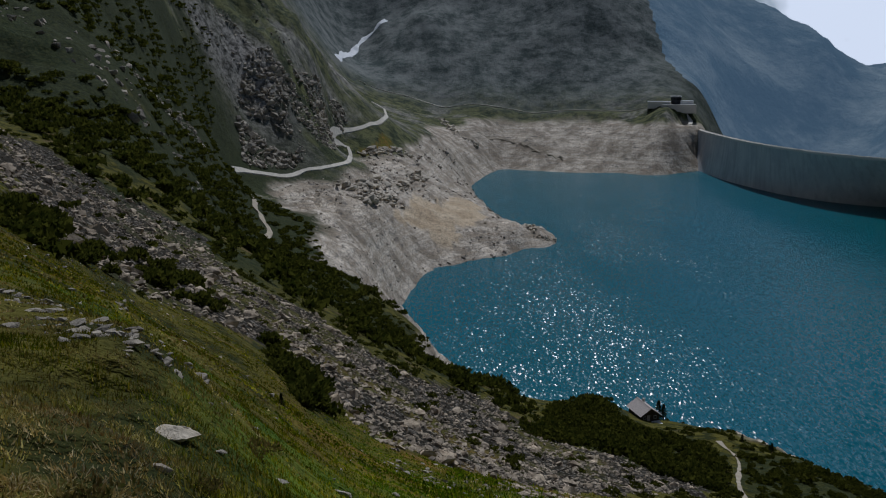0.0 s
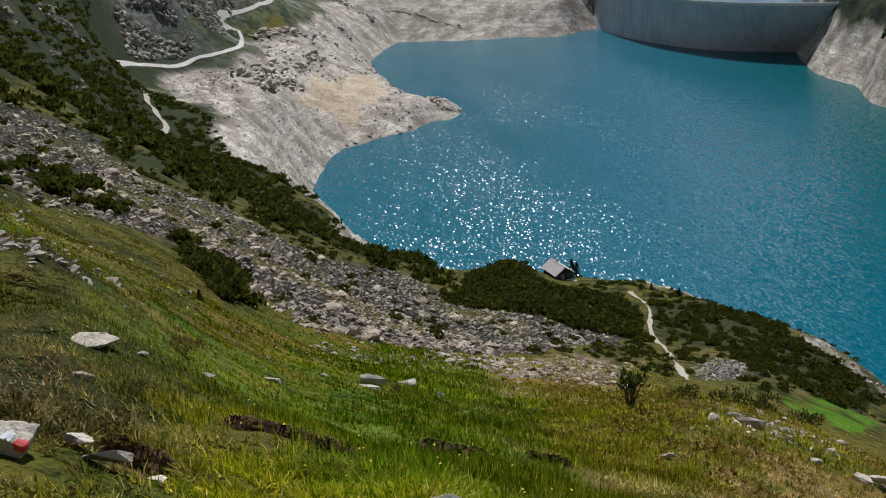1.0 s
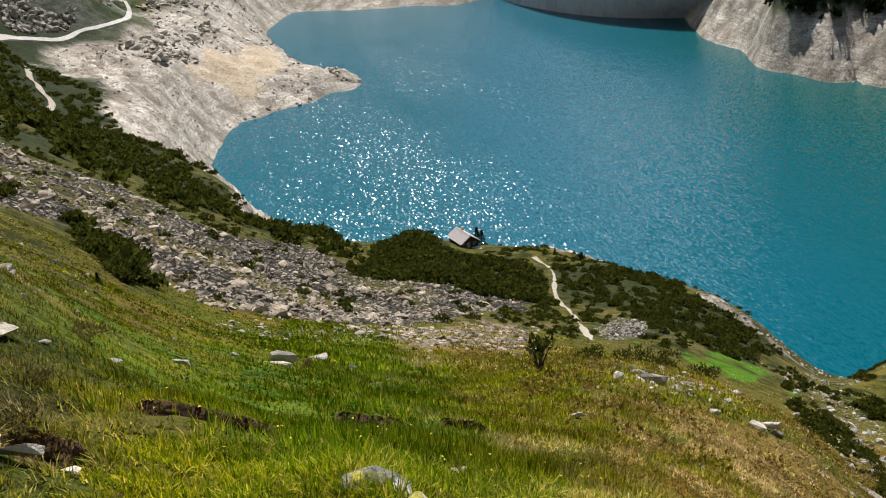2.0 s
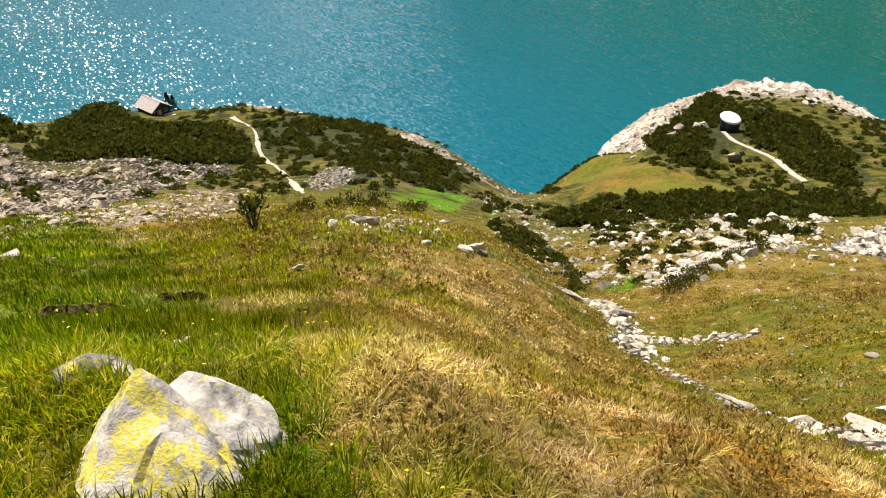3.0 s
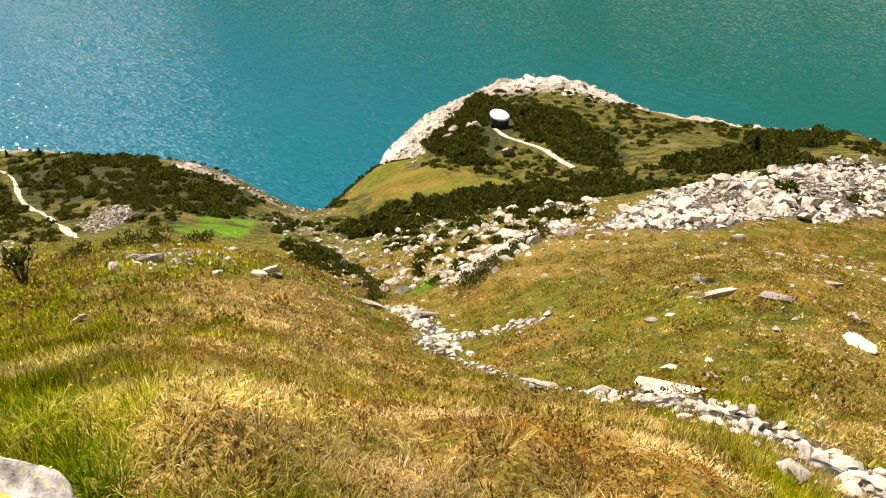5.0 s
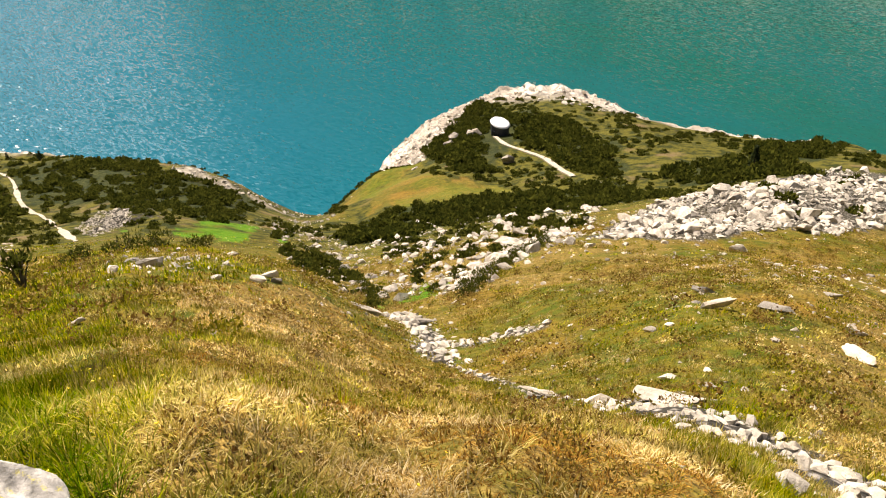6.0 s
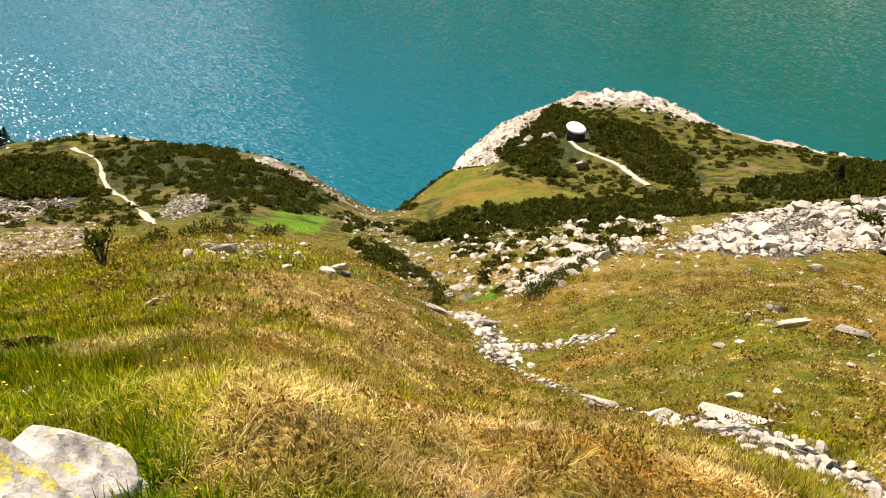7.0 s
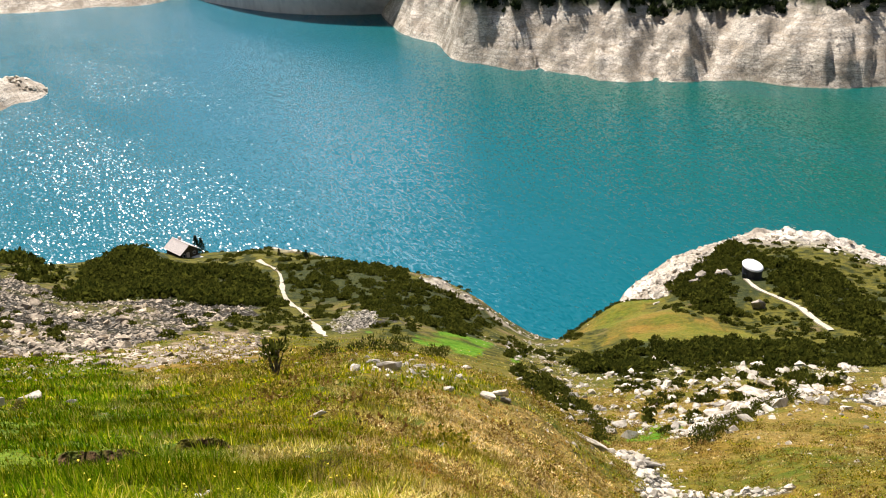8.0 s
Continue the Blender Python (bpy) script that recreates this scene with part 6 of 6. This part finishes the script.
def build_grass():
    """Tussocks of arching blades over a short sward."""
    g = np.random.default_rng(61)
    V, F, A, B, C, D, off = [], [], [], [], [], [], 0
    #      from  to   tussocks blades tall wide  spread arched
    bands = ((1.5, 4.4, 2700, 26, 0.14, 0.0034, 0.070, True), (4.4, 9, 4800, 24, 0.15, 0.0060, 0.105, False), (9, 20, 8000, 15, 0.18, 0.012, 0.15, False),
             (20, 46, 11000, 9, 0.24, 0.030, 0.24, False), (46, 130, 10000, 7, 0.30, 0.085, 0.5, False),
             (1.5, 4.4, 70000, 1, 0.055, 0.0042, 0.0, False), (4.4, 10, 70000, 1, 0.075, 0.0085, 0.0, False), (10, 24, 50000, 1, 0.10, 0.020, 0.0, False), (22, 75, 12000, 6, 0.24, 0.055, 0.45, False))
    for r0, r1, count, blades, tall, wide, spread, arched in bands:
        r = np.sqrt(g.uniform(r0 ** 2, r1 ** 2, count))
        a = np.radians(g.uniform(-33, 8 if r1 == 75 else 88, count))
        x, y = r * np.sin(a), r * np.cos(a)
        ok = (zone([SCREE_WEST, BOULDERS], x, y, 0.03) < 0.5)
        for spot in PEAT_AT:      # worn ground before the steps
            u, v = hollow(x, y, spot)
            ok &= (np.abs(u) > 0.95) | (v < -0.75 + 0.55 * g.random(len(x))) | (v > 0.02)
        for line, bed in ((STREAM_TOP, 0.6), (STREAM_MID, 0.12), (STREAM_FAN, 0.5), (STREAM_ARM, 0.35)):
            ok &= line_gap(line, x, y) > bed * g.uniform(0.6, 1.2, len(x))
        ok &= np.hypot(x - MARK_AT[0], y - MARK_AT[1] + 0.1) > 0.2
        for px, py, rad in ((0.36, 2.55, 0.27), (0.64, 2.60, 0.22), (11.72, 4.92, 0.85), (13.5, 8.78, 0.55)):
            ok &= np.hypot(x - px, y - py) > rad
        if r1 > 100:
            z = LAND.height(x, y)
            ok &= (z > FULL + 2) & ((x > 0.75 * y) | (r < 118))
        x, y = x[ok], y[ok]
        side = smooth(6, 16, x - 0.3 * y)
        dry = np.clip(0.10 + 0.70 * zone([STRAW], x, y, 0.06) + 0.60 * fbm(x, y, 2.2, 3, 63) + 0.45 * fbm(x, y, 0.5, 2, 65) + 0.45 * side - 0.6 * smooth(2.5, -1.0, x - 0.12 * y) * smooth(-0.35, -0.05, x / np.maximum(np.hypot(x, y), 1)) - 0.6 * zone([GREEN], x, y, 0.04) + g.normal(0, 0.18, len(x)), 0, 1)
        brown = (fbm(x, y, 1.5, 3, 64) + 0.35 * fbm(x, y, 0.45, 2, 66) + 0.45 * zone([STRAW], x, y, 0.06) + 0.2 * side - 0.35 * smooth(2.5, -1.0, x - 0.12 * y) * smooth(-0.35, -0.05, x / np.maximum(np.hypot(x, y), 1)) + g.normal(0, 0.25, len(x)) > 0.84).astype(float)
        if blades == 1:
            brown = np.maximum(brown, (g.random(len(x)) < 0.25).astype(float))
        height_of = g.uniform(0.6, 1.2, len(x)) * (1 - 0.40 * dry) * (1 - 0.50 * brown) * (1 - 0.45 * smooth(4, 8, np.hypot(x, y)) * smooth(1.0, -1.5, x)) * (1 - 0.25 * smooth(1.5, -1.0, x))
        height_of = height_of * (1 - 0.4 * side * smooth(6, 14, np.hypot(x, y)))
        r_of = np.maximum(np.hypot(x, y), 1)
        lush = np.clip((0.10 + 0.75 * smooth(-0.24, -0.04, x / r_of)) * smooth(3.2, 0.2, x - 0.12 * y) + 0.5 * fbm(x, y, 1.2, 2, 67), 0, 1) * (1 - 0.85 * zone([STRAW], x, y, 0.05))
        # tone varies by patch and tuft, and is lower towards the west
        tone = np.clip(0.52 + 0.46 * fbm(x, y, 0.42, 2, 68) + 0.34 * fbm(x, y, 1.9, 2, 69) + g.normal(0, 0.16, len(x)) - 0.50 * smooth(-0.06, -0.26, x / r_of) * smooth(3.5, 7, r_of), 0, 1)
        tone = np.clip(tone + 0.14 * zone([STRAW], x, y, 0.06), 0, 1)
        k = np.repeat(np.arange(len(x)), blades)
        n = len(k)
        ang = g.uniform(0, 6.283, n)
        out = np.column_stack([np.cos(ang), np.sin(ang)])
        foot = np.column_stack([x, y])[k] + out * (spread * np.sqrt(g.random(n)))[:, None]
        z = LAND.height(foot[:, 0], foot[:, 1])
        ln = tall * height_of[k] * g.uniform(0.5, 1.2, n)
        lean = g.uniform(0.1, 0.9, n) + 0.9 * dry[k] * g.random(n)
        d = np.column_stack([out * lean[:, None], np.ones(n)])
        d /= np.linalg.norm(d, axis=1)[:, None]
        s = np.column_stack([-np.sin(ang), np.cos(ang), np.zeros(n)]) * (wide * g.uniform(0.6, 1.3, n))[:, None]
        b = np.column_stack([foot, z - 0.01])
        if arched:
            m = b + d * (ln * 0.55)[:, None]
            tip = m + (d * 0.40 + np.column_stack([out, -0.5 * np.ones(n)]) * 0.32 * lean[:, None]) * ln[:, None]
            V.append(np.stack([b - s, b + s, m + s * 0.8, m - s * 0.8, tip], 1).reshape(-1, 3))
            q = np.arange(n)[:, None] * 5 + off
            F.append(np.vstack([q + [0, 1, 2], q + [0, 2, 3], q + [3, 2, 4]]))
        else:
            V.append(np.stack([b - s, b + s, b + d * ln[:, None]], 1).reshape(-1, 3))
            F.append(np.arange(n * 3).reshape(-1, 3) + off)
        per = 5 if arched else 3
        A.append(np.repeat(dry[k], per))
        B.append(np.repeat(brown[k], per))
        C.append(np.repeat(lush[k], per))
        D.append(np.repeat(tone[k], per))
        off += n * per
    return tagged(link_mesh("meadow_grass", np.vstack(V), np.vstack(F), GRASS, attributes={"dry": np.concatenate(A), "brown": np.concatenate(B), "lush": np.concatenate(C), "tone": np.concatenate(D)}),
                  "tufted alpine grass, green, straw-coloured and brown", "grass", kind="stuff")


build_grass()


def build_heath():
    """Low cushions of bilberry and heather between the tufts."""
    g = np.random.default_rng(81)
    fine = [sprigs(820 + k, 90, flat=0.7, length=0.11, width=0.026, lobes=7) for k in range(6)]
    a, r = np.radians(g.uniform(-33, 88, 9000)), np.sqrt(g.uniform(1.9 ** 2, 15 ** 2, 9000))
    x, y = r * np.sin(a), r * np.cos(a)
    want = 0.55 * zone([STRAW], x, y, 0.06) + 0.5 * fbm(x, y, 1.4, 3, 82) + 0.35 * smooth(6, 16, x - 0.3 * y) - 0.5 * zone([GREEN], x, y, 0.05) - 0.9 * smooth(3, 0.5, x - 0.12 * y)
    ok = (g.random(9000) < 0.75 * smooth(-0.15, 0.8, want)) & (line_gap(STREAM_TOP, x, y) > 0.6) & (np.hypot(x - 0.45, y - 2.6) > 0.55)
    for spot in PEAT_AT:
        u, v = hollow(x, y, spot)
        ok &= (np.abs(u) > 1.1) | (np.abs(v + 0.1) > 0.25)
    p = np.column_stack([x, y])[ok][:2600]
    tagged(strew("heath_cushions", fine, p, 0.10 + 0.26 * g.random(len(p)) ** 1.5, g, HEATH, 0.27, tilt=0.15), "rust and olive bilberry cushions in the turf", "heath", kind="stuff")
    wide = [sprigs(830 + k, 60, flat=0.5, length=0.10, width=0.036, lobes=9) for k in range(6)]
    a, r = np.radians(g.uniform(12, 88, 9000)), np.sqrt(g.uniform(12 ** 2, 85 ** 2, 9000))
    x, y = r * np.sin(a), r * np.cos(a)
    ok = (fbm(x, y, 7, 3, 83) + 0.5 * fbm(x, y, 2.2, 2, 84) > -0.15) & (line_gap(STREAM_FAN, x, y) > 0.8) & (line_gap(STREAM_ARM, x, y) > 0.6) & (zone([BOULDERS], x, y, 0.03) < 0.5) & (line_gap(STREAM_MID, x, y) > 0.4)
    p = np.column_stack([x, y])[ok][:5200]
    tagged(strew("heath_slope", wide, p, 0.35 + 0.75 * g.random(len(p)) ** 1.4, g, HEATH, 0.27, tilt=0.15), "olive and brown dwarf shrubs over the gully slopes", "heath", kind="stuff")


build_heath()

# the lichen-covered rocks by the standpoint
PEAKED = [(0.0, 0.02, 0.41), (-0.05, 0.0, 0.38), (-0.11, -0.04, 0.28), (-0.25, -0.18, 0.20), (-0.41, -0.42, 0.10), (0.11, -0.02, 0.28), (0.19, -0.16, 0.16), (0.24, -0.50, 0.0),
          (0.02, -0.28, 0.30), (0.08, -0.5, 0.15), (-0.10, -0.62, 0.06), (0.10, 0.16, 0.16), (-0.20, 0.16, 0.10), (-0.3, 0.2, -0.3), (0.3, 0.2, -0.3), (0.3, -0.7, -0.3), (-0.40, -0.7, -0.3)]
BROAD = [(-0.15, 0.06, 0.33), (-0.05, 0.08, 0.36), (0.04, 0.05, 0.31), (0.15, 0.02, 0.22), (0.24, -0.02, 0.12), (0.27, -0.20, 0.03), (-0.18, -0.24, 0.26), (0.02, -0.32, 0.24), (0.08, -0.5, 0.10),
         (0.20, -0.45, 0.0), (-0.2, 0.2, 0.1), (0.15, 0.2, 0.05), (-0.22, -0.5, -0.3), (0.27, -0.45, -0.3), (0.25, 0.2, -0.3), (-0.22, 0.2, -0.3)]
LOW = [(-0.15, 0, 0.08), (0.0, 0.03, 0.10), (0.18, 0.02, 0.03), (-0.12, -0.12, 0.03), (0.15, -0.12, 0.0), (-0.17, 0.1, -0.1), (0.18, 0.1, -0.1), (-0.18, -0.14, -0.1), (0.18, -0.14, -0.1)]
lay_stone("lichen_rock", 0.36, 2.62, 1.14, 4, LICHEN, (1, 1, 0), "pointed grey rock with bright yellow lichen", -6, 0.2, "", 7, lift=-0.05, points=PEAKED)
lay_stone("lichen_rock", 0.61, 2.74, 0.92, 9, SPARSE, (1, 1, 0), "broad grey rock with yellow lichen patches", -8, 0.2, "", 7, lift=-0.06, points=BROAD)
lay_stone("lichen_rock", 0.29, 3.34, 0.9, 12, SPARSE, (1, 1, 0), "low pale rock half sunk in grass", -6, 0.2, "", 5, lift=-0.02, points=LOW)
# dark outcrop beside the round hut
for k, (x, y, s) in enumerate([(164, 140, 5.0), (166, 136, 4.2), (169, 136, 3.6), (160, 138, 4.0), (151, 112, 4.6)]):
    lay_stone("outcrop", x, y, s, 60 + k, STONE, (1, 0.7, 0.7), "dark rock outcrop among the shrubs of the knoll", 40 * k, 0.25, "outcrops on the knoll", 2)


def build_marked_stone(x, y):
    z = height(x, y)
    s = tagged(new("trail_mark_stone", None), "grey stone with a white and red painted trail mark", "stone")
    s.matrix_world = pose(x, y, z + 0.05, 14, 6, -10)
    part("stone", rough_stone(34, 0.27, (1.0, 0.75, 0.5), 9, 0.03, 18), SUNLIT, s, smooth_faces=True)
    me = s.children[0].data
    for name, d, reach, mat in (("white_mark", Vector((0.05, -0.15, 0.42)), 0.87, PAINT_WHITE), ("red_mark", Vector((0.55, -0.40, 0.30)), 0.93, PAINT_RED)):
        bm = bmesh.new()
        bm.from_mesh(me)
        bmesh.ops.delete(bm, geom=[v for v in bm.verts if v.co.normalized().dot(d.normalized()) < reach], context="VERTS")
        for v in bm.verts:
            v.co += v.co.normalized() * 0.004
        part(name, bm, mat, s, name.replace("_mark", " painted stripe"), True)
    return s


build_marked_stone(*MARK_AT)


def build_snag(x, y, size):
    """A half-dead krummholz: bare crooked stems with a little green."""
    t = thing("krummholz_snag", pose(x, y, height(x, y) - 0.03), "half-bare crooked krummholz with grey dead stems", "shrub")
    g = np.random.default_rng(77)
    for k in range(8):
        a = g.uniform(0, 6.28)
        e = np.array([math.cos(a), math.sin(a)]) * g.uniform(0.1, 0.34) * size
        h = g.uniform(0.55, 1.0) * size
        part("stem", tube([(e[0] * 0.15, e[1] * 0.15, 0), (e[0] * 0.5, e[1] * 0.5 + 0.03, h * 0.45), (e[0], e[1], h)], [0.035 * size, 0.024 * size, 0.008 * size], 5), BARK, t)
    v, f = sprigs(78, 150, 1.0, 0.22, 0.05)
    link_mesh("foliage", v * size * 0.9 + (0, 0, size * 0.45), f, PINE, t)
    return t


build_snag(7.5, 22.4, 1.25)


def build_shrub(x, y, size, seed, mat, label):
    t = thing("low_shrub", pose(x, y, height(x, y) - 0.02, 0, 0, seed * 37), label, "shrub", "low shrubs")
    v, f = sprigs(800 + seed, 420, 0.8, 0.10, 0.022, 9)
    link_mesh("foliage", v * size, f, mat, t)
    for k in range(4):
        a = 1.57 * k + seed
        part("twig", tube([(0, 0, -0.02), (0.25 * size * math.cos(a), 0.25 * size * math.sin(a), 0.2 * size)], [0.012 * size, 0.005 * size], 5), BARK, t)
    return t


for k, (x, y, s) in enumerate([(-1.6, 3.51, 0.42), (-1.45, 3.57, 0.34), (-1.32, 3.8, 0.3), (-1.5, 4.96, 0.3), (-1.73, 7.4, 0.4), (0.37, 17.5, 0.45), (2.4, 6.4, 0.4)]):
    build_shrub(x, y, s, k, SHRUB, "low alpenrose shrub with brownish leaves")
for k, (x, y, s) in enumerate([(17.0, 36.0, 2.2), (19.2, 36.4, 2.0), (21.5, 36.2, 1.9), (14.6, 35.5, 1.8), (69.7, 45.0, 2.6)] + [(x, y, 1.5) for x, y in curve_points(HEDGE, 2.2)] + [(x, y, 1.7) for x, y in curve_points(RIB_HEDGE, 1.3)]):
    build_shrub(x, y, s, 20 + k, PINE, "dark green dwarf pine shrub on the spur")


# yellow flowers
g = np.random.default_rng(91)
p = np.column_stack([g.uniform(-1.2, 2.5, 60), g.uniform(1.6, 6, 60)])
z = LAND.height(p[:, 0], p[:, 1]) + g.uniform(0.08, 0.16, 60)
tagged(strew("meadow_flowers", [hull(950, 9, (1, 1, 0.4))], p, np.full(60, 0.022), g, FLOWER, 0.25, heights=z), "tiny yellow meadow flowers", "flowers", kind="stuff")
